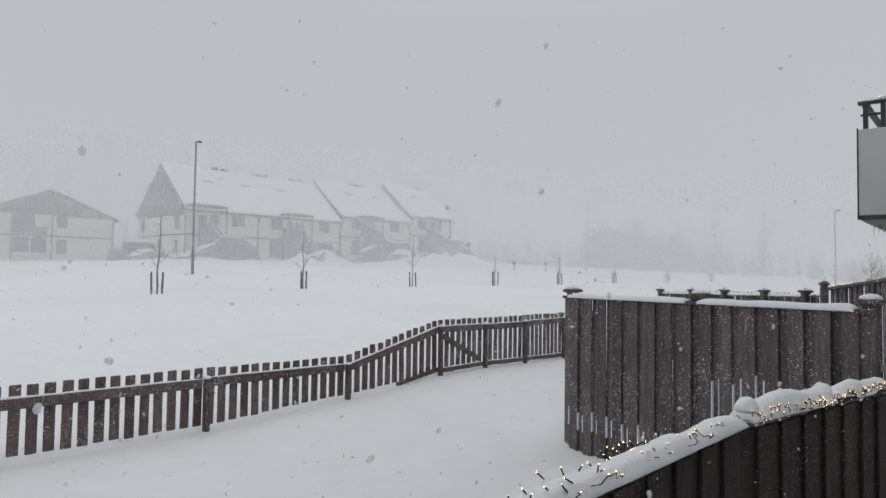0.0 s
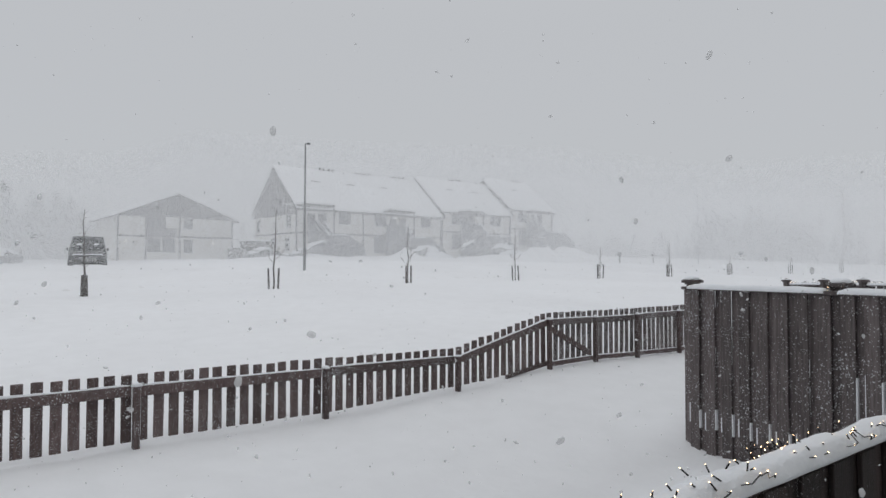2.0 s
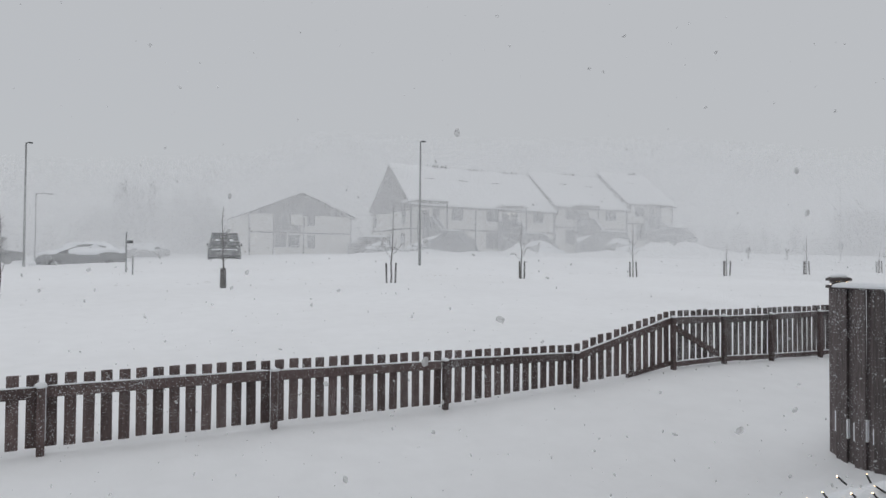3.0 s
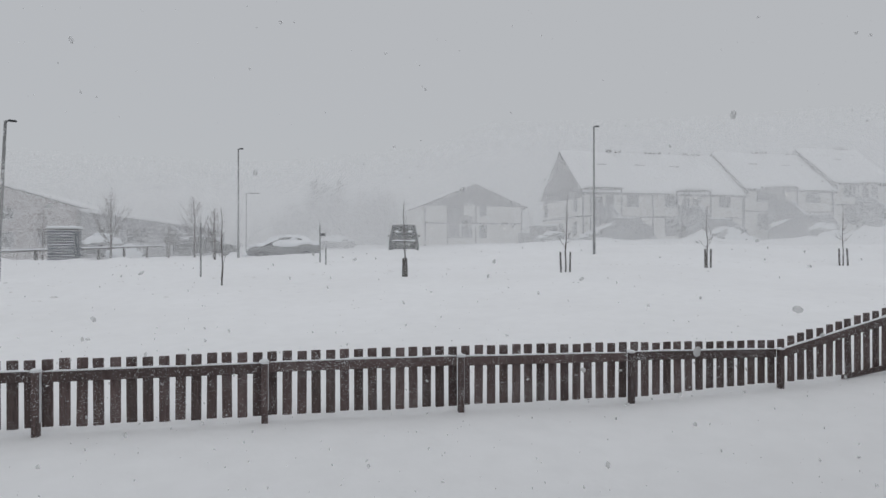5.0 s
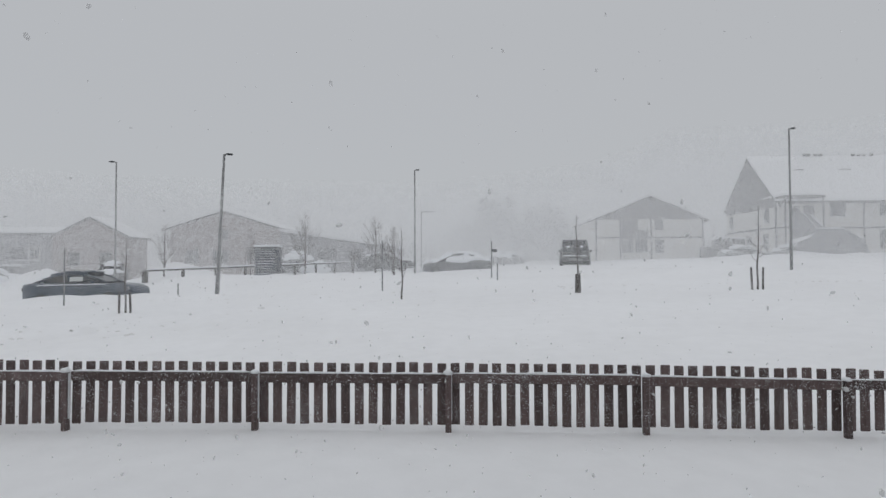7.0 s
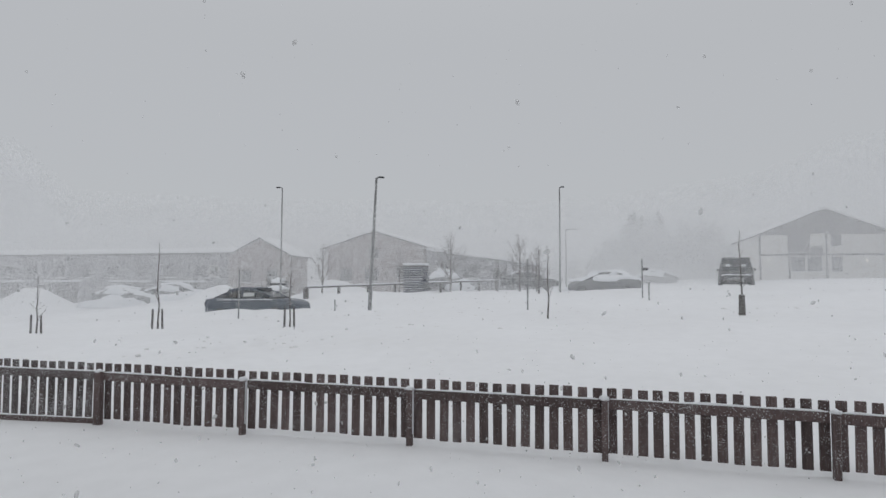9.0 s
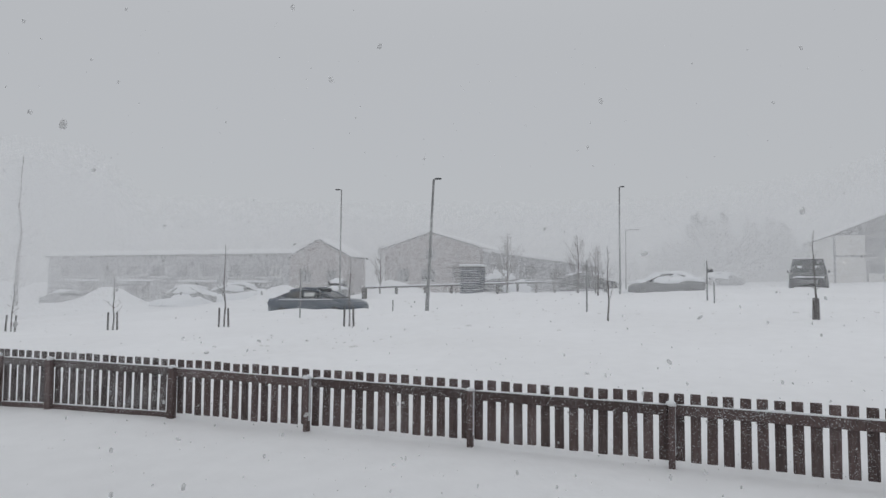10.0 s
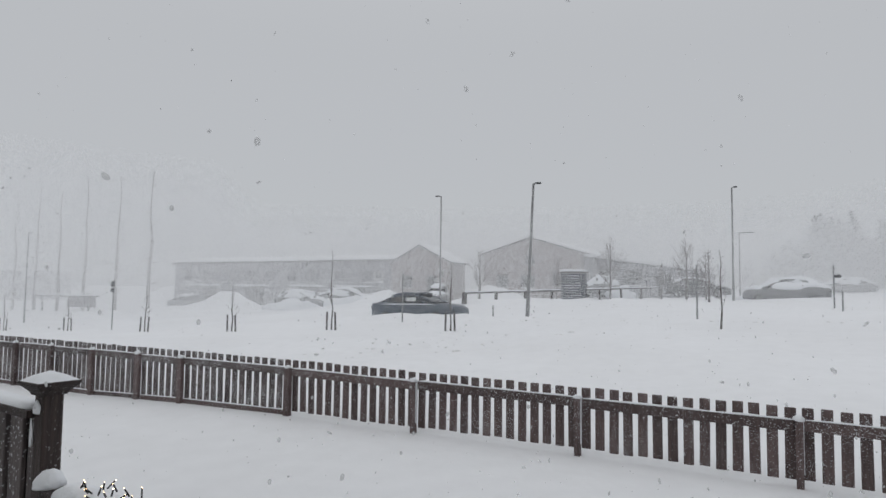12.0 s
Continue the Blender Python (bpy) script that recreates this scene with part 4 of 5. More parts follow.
def row_house(x0, x1, z0, eave, ridge, entries, windows, doors, end_gable, label):
    y0, y1 = 53.6, 64.3
    e = thing("row_house", label, "house", group="stepped row of houses")
    gable_walls(e, x0, x1, y0, y1, z0 - 1.5, eave, ridge, "x", PLASTER, WOOD_DARK)
    gable_roof(e, x0, x1, y0, y1, eave, ridge, over=0.5, snow=0.25)
    part("belt_board", box(x0 - 0.03, x1, y0 - 0.05, y0 - 0.002, 5.14 + (z0 - 2.4), 5.32 + (z0 - 2.4)), WOOD_DARK, e)
    part("gutter", tube([(x0 - 0.2, y0 - 0.55, eave - 0.42), (x1, y0 - 0.55, eave - 0.42)], [0.09, 0.09], 8), WOOD_DARK, e)
    for x in [x0 + 0.06] + [x0 + (x1 - x0) * f for f in (0.42, 0.995)]:
        part("corner_board", box(x - 0.09, x + 0.09, y0 - 0.045, y0 - 0.003, z0 - 1, eave - 0.3), WOOD_DARK, e)
    if end_gable:
        part("belt_board", box(x0 - 0.05, x0 - 0.002, y0, y1, 5.14, 5.32), WOOD_DARK, e)
        for yy, zz, w, h in ((55.2, 6.6, 0.9, 1.6), (55.4, 4.0, 0.9, 1.5), (59.0, 4.0, 1.0, 1.5), (63.2, 6.3, 0.9, 1.4), (63.0, 4.0, 0.9, 1.4)):
            window(e, x0 - 0.01, yy, zz, w, h, "side", 0)
        for k in range(16):
            yy = y0 + 0.4 + k * 0.69
            top = eave + (ridge - eave) * (1 - abs(yy - (y0 + y1) / 2) / ((y1 - y0) / 2)) - 0.1
            part("board_batten", box(x0 - 0.10, x0 - 0.062, yy - 0.04, yy + 0.04, eave - 0.75, top), WOOD_DARK, e)
        part("gable_board", box(x0 - 0.065, x0 - 0.003, y0, y1, eave - 0.8, eave), WOOD_DARK, e)
    else:
        bm = prism([(y0 - 0.6, eave - 0.55), ((y0 + y1) / 2, ridge + 0.42), (y1 + 0.6, eave - 0.55), (y1 + 0.6, eave - 1.0), ((y0 + y1) / 2, ridge - 0.3), (y0 - 0.6, eave - 1.0)], x0 - 0.14, x0 + 0.12)
        for v in bm.verts:
            v.co = Vector((v.co.y, v.co.x, v.co.z))
        bmesh.ops.recalc_face_normals(bm, faces=bm.faces[:])
        part("party_parapet", bm, WOOD_DARK, e, "dark parapet stepping above the lower roof")
    for x, w, h, z in windows:
        window(e, x, y0 - 0.005, z, w, h)
    for x, w, za, zb in doors:
        d = part("door", box(x - w / 2, x + w / 2, y0 - 0.06, y0 - 0.002, za, zb), WOOD_DARK, e, "dark double door")
        part("pane", box(x - w / 2 + 0.15, x + w / 2 - 0.15, y0 - 0.075, y0 - 0.062, (za + zb) / 2, zb - 0.2), GLASS, d)
    for ra, rb, zr, lamps, stair in entries:
        part("entry_roof", box(ra, rb, y0 - 2.1, y0 + 1.6, zr - 0.16, zr, 0.02), WOOD_DARK, e)
        part("entry_snow", box(ra + 0.05, rb - 0.05, y0 - 2.05, y0 + 2.2, zr + 0.002, zr + 0.26, 0.08), SNOW, e, "snow on the entry roof")
        part("entry_door", box(rb - 0.95, rb + 0.05, y0 - 0.09, y0 - 0.042, z0 + 2.9, z0 + 5.0, 0.01), WOOD_DARK, e)
        window(e, rb - 1.75, y0 - 0.02, z0 + 4.3, 0.9, 1.2)
        for x in (ra + 0.12, rb - 0.12):
            part("entry_post", box(x - 0.06, x + 0.06, y0 - 2.0, y0 - 1.88, z0 - 0.5, zr - 0.17), WOOD_DARK, e)
        for x in lamps:
            part("porch_lamp", box(x - 0.07, x + 0.07, y0 - 2.0, y0 - 1.86, zr - 0.95, zr - 0.83, 0.02), LAMP_GLOW, e, "lit porch lamp")
        entry_stair(e, *stair, z0 - 0.8, 51.5)
    rr = random.Random(int(x0))
    for k in range(int((x1 - x0) / 0.8)):
        x = x0 + 5.5 + k * 0.62 + 2.6 * (k // 4)
        if x < x1 - 1:
            part("ridge_vent", box(-0.16, 0.16, -0.12, 0.12, 0, rr.uniform(0.15, 0.3), 0.03), WOOD_DARK, e, m=pose(x + rr.uniform(-0.15, 0.15), 58.8, ridge + 0.33))
    for k in range(int((x1 - x0) / 5)):
        x = x0 + 4 + k * 4.6
        part("roof_light", box(-0.55, 0.55, -0.15, 0.15, 0, 0.1), WOOD_DARK, e, "roof window edge showing through snow", m=pose(x, 57.0, eave + (ridge - eave) * 3.4 / 5.6 + 0.42))
    return e


row_house(23.75, 43.4, 2.4, 8.0, 12.6, ((23.6, 27.3, 8.12, (), (24.4, 25.3, 6.4, 1.2, 5.06, 2.25, 30.4, 4.0)), (34.5, 37.85, 8.06, (35.2, 35.95), (34.1, 36.2, 6.42, 1.35, 5.06, 2.25, 41.8, 3.9))),
          ((29.6, 1.45, 1.25, 6.92), (34.3, 1.6, 1.26, 6.93), (40.95, 1.5, 1.2, 7.0)), ((34.3, 1.65, 3.2, 5.06),), True,
          "cream two-storey row house with dark boarded end gable, snow-laden roof")
row_house(43.45, 55.5, 3.2, 8.75, 13.15, ((45.9, 48.9, 8.68, (47.3,), (45.35, 47.9, 7.12, 1.7, 5.65, 3.2, 54.0, 4.4)),), ((45.9, 1.55, 1.2, 7.65), (52.75, 1.9, 1.2, 7.7)), ((46.05, 1.7, 3.9, 5.75),), False,
          "cream row house stepped up the slope, snow-laden roof")
row_house(55.55, 64.3, 4.1, 9.7, 14.05, ((57.85, 61.95, 9.4, (), (57.2, 58.7, 7.72, 2.6, 6.55, 2.9, 66.2, 5.14)),), ((57.95, 1.7, 1.3, 8.5),), ((58.1, 1.7, 4.7, 6.7),), False,
          "far cream row house fading into the snowfall")


def gable_house():
    e = thing("house", "cream two-storey house with a broad dark gable and lit porch lamps", "house")
    x0, x1, y0, y1, z0, eave, ridge = 9.3, 21.6, 65.6, 77.0, 2.2, 7.0, 9.55
    gable_walls(e, x0, x1, y0, y1, z0 - 1.5, eave, ridge, "y", PLASTER, WOOD_DARK)
    gable_roof(e, x0, x1, y0, y1, eave, ridge, over=0.6, snow=0.22, along="y")
    part("belt_board", box(x0, x1, y0 - 0.06, y0 - 0.002, 4.82, 5.02), WOOD_DARK, e)
    # Flat dark sheet in place of the shade inside a balcony recess.
    part("balcony_recess", box(12.1, 15.2, y0 - 0.05, y0 - 0.004, 5.04, 6.98), WOOD_GREY, e, "dark sheet painted as the balcony recess's shade")
    part("balcony_screen", box(13.8, 15.1, y0 - 1.34, y0 - 1.29, 5.75, 7.0), PLASTER, e, "pale screen beside the balcony")
    for x, w, h, z in ((12.95, 1.3, 1.7, 6.05), (16.53, 0.95, 1.35, 6.45), (12.95, 1.3, 1.5, 3.95), (14.5, 1.35, 1.5, 3.95), (16.55, 0.95, 1.5, 3.9)):
        window(e, x, y0 - 0.06, z, w, h)
    part("balcony_slab", box(11.8, 15.4, y0 - 1.3, y0 - 0.07, 4.84, 5.0), WOOD_DARK, e)
    part("balcony_rail", box(11.8, 15.4, y0 - 1.3, y0 - 1.22, 5.72, 5.8), WOOD_DARK, e)
    for x in (11.85, 15.3):
        part("balcony_post", box(x - 0.08, x + 0.08, y0 - 1.3, y0 - 1.14, 1.2, 7.0), WOOD_GREY, e)
    for k in range(10):
        part("baluster", box(12.0 + k * 0.36, 12.06 + k * 0.36, y0 - 1.28, y0 - 1.23, 5.0, 5.72), WOOD_GREY, e)
    for x in (10.17, 19.25):
        part("porch_lamp", box(x - 0.06, x + 0.06, y0 - 0.2, y0 - 0.07, 4.28, 4.40, 0.02), LAMP_GLOW, e, "lit wall lamp")
    for x in (x0 + 0.09, x1 - 0.09):
        part("corner_board", box(x - 0.1, x + 0.1, y0 - 0.05, y0 - 0.003, 1.0, eave), WOOD_DARK, e)


gable_house()
hut = thing("shed", "dark low outbuilding between the houses", "shed", (21.5, 60.0, 2.3))
part("wall", box(0, 2.3, 0, 3, -0.6, 2.2), WOOD_DARK, hut)
part("wall_low", box(-1.4, -0.02, 0.5, 3, -0.6, 1.4), WOOD_DARK, hut)
part("roof", box(-0.1, 2.4, -0.2, 3.2, 2.2, 2.34, 0.03), SNOW_CAP, hut)


def brown_house():
    e = thing("house", "brown-clad gabled house with a long low wing, snow-covered roof", "house")
    y0 = 48.6
    gable_walls(e, -32.2, -22.6, y0, y0 + 12, -0.4, 5.2, 6.65, "y", BROWN_WALL, BROWN_WALL)
    gable_roof(e, -32.2, -22.6, y0, y0 + 12, 5.2, 6.65, over=0.35, thick=0.1, snow=0.12, along="y")
    bm = prism([(-22.55, -0.4), (-12.5, -0.4), (-12.5, 3.5), (-22.55, 4.9)], y0 + 1.0, y0 + 11)
    part("wing", bm, GREY_WALL, e, "long low wing")
    bm = prism([(-22.5, 4.92), (-12.2, 3.5), (-12.2, 3.75), (-22.5, 5.17)], y0 + 0.6, y0 + 11.4)
    part("wing_snow", bm, SNOW, e)
    for x, z, w, h in ((-30.2, 2.6, 1.2, 1.2), (-27.6, 2.6, 1.4, 1.2), (-24.6, 2.8, 1.2, 1.2), (-27.4, 4.6, 0.9, 0.9)):
        window(e, x, y0 - 0.06, z, w, h)
    for x, z, w, h in ((-20.5, 3.0, 1.5, 1.2), (-18.3, 2.9, 1.5, 1.2), (-15.6, 2.7, 1.3, 1.1)):
        window(e, x, y0 + 0.99, z, w, h, material=WOOD_GREY)


def long_house():
    e = thing("house", "long brown-grey terrace with a gabled end, half lost in snowfall", "house")
    y0 = 43.6
    part("wall", box(-72, -39.75, y0 + 0.6, y0 + 9, -1.8, 4.4), GREY_WALL, e)
    gable_roof(e, -72, -39.75, y0 + 0.6, y0 + 9, 4.4, 5.0, over=0.4, thick=0.25, snow=0.1)
    gable_walls(e, -39.7, -33.4, y0, y0 + 3.2, -1.8, 4.2, 5.75, "y", BROWN_WALL, BROWN_WALL)
    gable_roof(e, -39.7, -33.4, y0, y0 + 3.2, 4.2, 5.75, over=0.3, thick=0.14, snow=0.1, along="y")
    for k in range(9):
        window(e, -69.5 + k * 3.3, y0 + 0.59, 2.9, 1.4, 1.1, material=WOOD_GREY)
    for k, x in enumerate((-66, -58.5, -50.5, -44.5)):
        part("canopy", box(x - 1.9, x + 1.9, y0 - 0.7, y0 + 0.58, 1.85, 2.0, 0.02), SNOW_CAP, e, "snowy porch canopy")
        part("porch", box(x - 1.4, x + 1.4, y0 + 0.5, y0 + 0.59, -0.5, 1.8), WOOD_DARK, e)
    for x, z, w, h in ((-41.6, 2.9, 1.0, 1.1),):
        window(e, x, y0 + 0.59, z, w, h, material=PLASTER)
    for x in (-37.8, -35.2):
        window(e, x, y0 - 0.06, 2.4, 1.0, 1.1)


brown_house()
long_house()
far_block = thing("house", "far low building almost hidden by snowfall", "house", (-142, 55, 0))
part("wall", box(-14, 14, 0, 9, -2.5, 4.4), GREY_WALL, far_block)
part("roof_snow", box(-14.4, 14.4, -0.4, 9.4, 4.4, 4.7, 0.05), SNOW, far_block)
shelter = thing("shelter", "small open shelter with a snowy flat roof", "shelter", (-77.2, 34.0, ground_z(-77.2, 34)))
for x in (-4.5, 4.5):
    part("leg", box(x - 0.08, x + 0.08, -0.08, 0.08, -0.4, 1.7), WOOD_DARK, shelter)
part("roof", box(-4.8, 4.8, -1, 1, 1.7, 1.82, 0.03), WOOD_GREY, shelter)
part("roof_snow", box(-4.7, 4.7, -0.95, 0.95, 1.822, 1.94, 0.05), SNOW_CAP, shelter)
part("back", box(-1.0, 4.4, 0.85, 0.9, 0.5, 1.7), WOOD_GREY, shelter)

# ---- rail and slatted store by the car park ----
guard = thing("rail_fence", "simple wooden guard rail on short posts, snow on top", "fence")
ga, gb2 = Vector((-21.7, 24.0, 1.53)), Vector((-14.6, 42.0, 2.05))
for k in range(9):
    f = k / 8
    p = ga.lerp(gb2, f)
    part("post", box(-0.07 - 0.06 * (k == 0), 0.07 + 0.06 * (k == 0), -0.07, 0.07, ground_z(p.x, p.y) - 0.3 - p.z, -0.02, 0.01), WOOD_GREY, guard, m=pose(*p))
d = gb2 - ga
bm = bmesh.new()
add_tube(bm, [ga, (ga + gb2) / 2 + Vector((0, 0, -0.02)), gb2], [0.055, 0.055, 0.055], 8)
part("rail", bm, WOOD_GREY, guard)
part("rail_snow", snow_strip(ga + Vector((0, 0, 0.045)), gb2 + Vector((0, 0, 0.045)), 0.09, 0.05, 77, 0.5, 0.25), SNOW_CAP, guard, smooth=True)

store = thing("slatted_store", "grey slatted timber store with a snowy roof", "shed", (-17.3, 27.3, 1.22))
part("core", box(0.06, 1.20, 0.06, 0.7, -0.6, 1.46), SLAT, store)
for k in range(11):
    z = 0.02 + k * 0.135
    part("slat", box(0.0, 1.25, -0.05, 0.05, z, z + 0.085, 0.008), SLAT, store)
    part("slat", box(1.21, 1.28, 0.06, 0.7, z, z + 0.085, 0.008), SLAT, store)
    part("slat_snow", snow_strip((0.05, 0.0, z + 0.084), (1.18, 0.0, z + 0.084), 0.09, 0.022, 90 + k, 1.2, 0.12, sag=0.0), SNOW_CAP, store, "line of snow on a slat", smooth=True)
part("roof", box(-0.06, 1.34, -0.12, 0.8, 1.50, 1.55, 0.01), WOOD_GREY, store)
part("roof_snow", box(-0.04, 1.32, -0.1, 0.78, 1.552, 1.69, 0.05), SNOW_CAP, store)

# ---- vehicles ----


def wheel(parent, x, y, r, w=0.2):
    bm = bmesh.new()
    bmesh.ops.create_cone(bm, cap_ends=True, segments=20, radius1=r, radius2=r, depth=w, matrix=pose(0, 0, 0, 90))
    bmesh.ops.bevel(bm, geom=[e for e in bm.edges if len(e.link_faces) == 2 and e.calc_face_angle(0) > 1], offset=0.03, segments=2, affect="EDGES")
    wh = part("wheel", bm, RUBBER, parent, m=pose(x, y, r))
    bm = bmesh.new()
    bmesh.ops.create_cone(bm, cap_ends=True, segments=16, radius1=r * 0.62, radius2=r * 0.55, depth=w + 0.02, matrix=pose(0, 0, 0, 90))
    part("rim", bm, STEEL, wh)


def body_loft(stations):
    """Cross-sections along the car: (x, half width, bottom, side height, top, top half width)."""
    bm = bmesh.new()
    rings = []
    for x, w, z0, zs, zt, wt in stations:
        prof = [(-w * 0.9, z0), (-w, z0 + 0.12), (-w, zs * 0.55 + z0 * 0.45), (-w * 0.97, zs), (-wt, zt), (wt, zt), (w * 0.97, zs), (w, zs * 0.55 + z0 * 0.45), (w, z0 + 0.12), (w * 0.9, z0)]
        rings.append([bm.verts.new((x, y, z)) for y, z in prof])
    for a, b in zip(rings, rings[1:]):
        for k in range(10):
            bm.faces.new((a[k], a[(k + 1) % 10], b[(k + 1) % 10], b[k]))
    bm.faces.new(rings[0][::-1])
    bm.faces.new(rings[-1])
    bmesh.ops.recalc_face_normals(bm, faces=bm.faces[:])
    return bm


def sedan(x, y, z, turn, paint, label, sunk=0.0, snow=0.0, seed=0, group=""):
    e = thing("car", label, "car", (x, y, z - sunk), turn, group=group)
    part("body", body_loft([(-2.28, 0.70, 0.38, 0.82, 0.86, 0.62), (-2.18, 0.84, 0.28, 0.92, 0.98, 0.74), (-1.5, 0.89, 0.24, 0.95, 1.02, 0.78), (-0.4, 0.90, 0.22, 0.92, 0.96, 0.80),
                            (0.85, 0.90, 0.22, 0.88, 0.94, 0.80), (1.4, 0.88, 0.24, 0.86, 0.92, 0.74), (1.8, 0.86, 0.26, 0.81, 0.88, 0.70), (2.05, 0.82, 0.28, 0.74, 0.82, 0.64), (2.24, 0.74, 0.32, 0.66, 0.72, 0.56), (2.31, 0.62, 0.36, 0.58, 0.62, 0.48)]), paint, e, smooth=True)
    arch = ((-2.0, 0.955), (-1.75, 1.05), (-1.45, 1.16), (-1.15, 1.25), (-0.8, 1.325), (-0.4, 1.365), (0.0, 1.36), (0.35, 1.30), (0.65, 1.20), (0.95, 1.06), (1.22, 0.93))
    cabin = part("cabin", body_loft([(x, 0.76 - 0.05 * abs(x + 0.3) / 1.7, 0.88, min(0.99, z - 0.03), z, 0.60) for x, z in arch]), GLASS, e, "dark windows")
    for s in (-1, 1):
        part("roof_rail", tube([(x, s * 0.615, z) for x, z in arch], [0.032] * len(arch), 6), paint, cabin, smooth=True)
    part("roof_panel", body_loft([(x, 0.63, z - 0.01, z + 0.012, z + 0.03, 0.55) for x, z in arch[3:8]]), paint, cabin, smooth=True)
    for s in (-1, 1):
        for px, h in ((-0.35, 0.36), (-1.45, 0.16)):
            part("pillar", box(px - 0.045, px + 0.045, s * 0.685 - 0.012, s * 0.685 + 0.012, 0.93, 0.93 + h), paint, cabin, m=pose(0, 0, 0))
        part("headlight", box(1.95, 2.17, s * 0.66 - 0.13, s * 0.66 + 0.13, 0.64, 0.75, 0.03), STEEL, e, "pale headlight")
        part("tail_light", box(-2.27, -2.12, s * 0.66 - 0.14, s * 0.66 + 0.14, 0.68, 0.84, 0.03), RUBBER, e)
        part("mirror", box(0.72, 0.85, s * 0.98 - 0.08, s * 0.98 + 0.08, 0.93, 1.05, 0.03), paint, e)
        for wx in (-1.38, 1.38):
            wheel(e, wx, s * 0.80, 0.31)
    part("bumper", box(2.15, 2.31, -0.66, 0.66, 0.28, 0.46, 0.05), RUBBER, e)
    if snow:
        part("roof_snow", lump(1.25, 0.62, 0.16 + snow * 0.2, seed, 0.35), SNOW_CAP, cabin, "snow on the roof", m=pose(-0.3, 0, 1.31), smooth=True)
        if snow > 0.5:
            if snow >= 1:
                part("cabin_snow", lump(1.65, 0.92, 0.66, seed + 9, 0.3), SNOW_CAP, cabin, "thick snow blanket over the cabin", m=pose(-0.3, 0, 0.93), smooth=True)
            part("bonnet_snow", lump(0.75, 0.74, 0.30, seed + 2, 0.35), SNOW_CAP, e, "snow on the bonnet", m=pose(1.45, 0, 0.80), smooth=True)
            part("boot_snow", lump(0.55, 0.74, 0.30, seed + 5, 0.35), SNOW_CAP, e, m=pose(-1.75, 0, 0.92), smooth=True)
            part("side_drift", lump(2.5, 0.6, 0.75, seed + 7, 0.5), SNOW_CAP, e, "drift against the side", m=pose(0.1, -1.15, 0.05), smooth=True)
    return e


blue_car = sedan(-21.5, 19.0, 0.09, 0, BLUE, "dark blue saloon car with snow stuck to its side", seed=3)
blue_car.matrix_world = pose(-21.5, 19.0, 0.09, 0, -1.6, 0)
part("sill_snow", snow_strip((-1.55, -0.885, 0.93), (1.25, -0.875, 0.905), 0.035, 0.016, 3, 0.9, 0.1), SNOW_CAP, blue_car, "line of snow under the windows")
# Thin sheets over two side windows, the front one pale, the rear darker grey.
for wx, ww in ((-0.02, 0.27), (-0.72, 0.22)):
    part("window_snow", box(-ww, ww, -0.004, 0.004, 0, 0.19, 0.003), PANEL if wx > -0.5 else WOOD_GREY, blue_car, "thin grey sheet on the side glass", m=pose(wx, -0.772, 1.05, -25))


def van(x, y, z, turn):
    e = thing("van", "black van facing the road, dusted with snow", "van", (x, y, z), turn)
    part("body", body_loft([(-2.4, 0.90, 0.35, 1.15, 1.86, 0.74), (-2.2, 0.99, 0.28, 1.15, 1.93, 0.78), (0.7, 1.0, 0.28, 1.1, 1.93, 0.77), (1.35, 0.99, 0.28, 1.04, 1.45, 0.78), (1.75, 0.96, 0.28, 1.0, 1.08, 0.80), (2.2, 0.90, 0.30, 0.85, 0.95, 0.70), (2.35, 0.80, 0.36, 0.72, 0.78, 0.62)]), BLACK, e)
    bm = prism([(1.37, 1.16), (1.79, 1.10), (0.82, 1.86), (0.70, 1.86)], -0.74, 0.74)
    part("windscreen", bm, GLASS, e)
    for s in (-1, 1):
        part("headlight", box(2.12, 2.33, s * 0.64 - 0.16, s * 0.64 + 0.16, 0.56, 0.70, 0.03), STEEL, e, "pale snowy headlight")
        part("mirror", box(1.35, 1.47, s * 1.02 - 0.05, s * 1.02 + 0.05, 1.08, 1.24, 0.03), BLACK, e)
        part("screen_snow", lump(0.05, 0.13, 0.10, 4 + s, 0.4), SNOW_CAP, e, "snow left on the windscreen", m=pose(1.42, s * 0.42, 1.40), smooth=True)
        for wx in (-1.5, 1.5):
            wheel(e, wx, s * 0.88, 0.34)
    part("grille", box(2.33, 2.39, -0.45, 0.45, 0.50, 0.68, 0.02), STEEL, e, "grey grille")
    part("bonnet_snow", snow_strip((2.26, -0.78, 0.80), (2.26, 0.78, 0.80), 0.12, 0.07, 8, 0.5, 0.1), SNOW_CAP, e, "line of snow along the bonnet edge", smooth=True)
    part("bumper", box(2.22, 2.42, -0.88, 0.88, 0.30, 0.50, 0.05), RUBBER, e)


van(1.65, 35.8, 1.50, -100)
parked = "cars parked under snow"
sedan(-6.3, 36.0, 1.48, 180, GREYCAR, "parked car buried in drifted snow", 0.40, 1.0, 11, parked)
sedan(38.2, 49.4, 2.55, 8, GREYCAR, "parked car under a thick snow blanket by the row house", 0.1, 1.0, 12, parked)
sedan(24.0, 51.0, 2.2, 20, GREYCAR, "snow-capped dark car beside the row house end", 0.2, 0.8, 13, parked)
sedan(19.5, 50.5, 2.0, 12, GREYCAR, "low parked car partly drifted over", 0.1, 0.8, 14, parked)
sedan(-41.0, 32.5, -0.02, 5, GREYCAR, "snow-covered car in front of the long terrace", 0.05, 1.0, 15, parked)
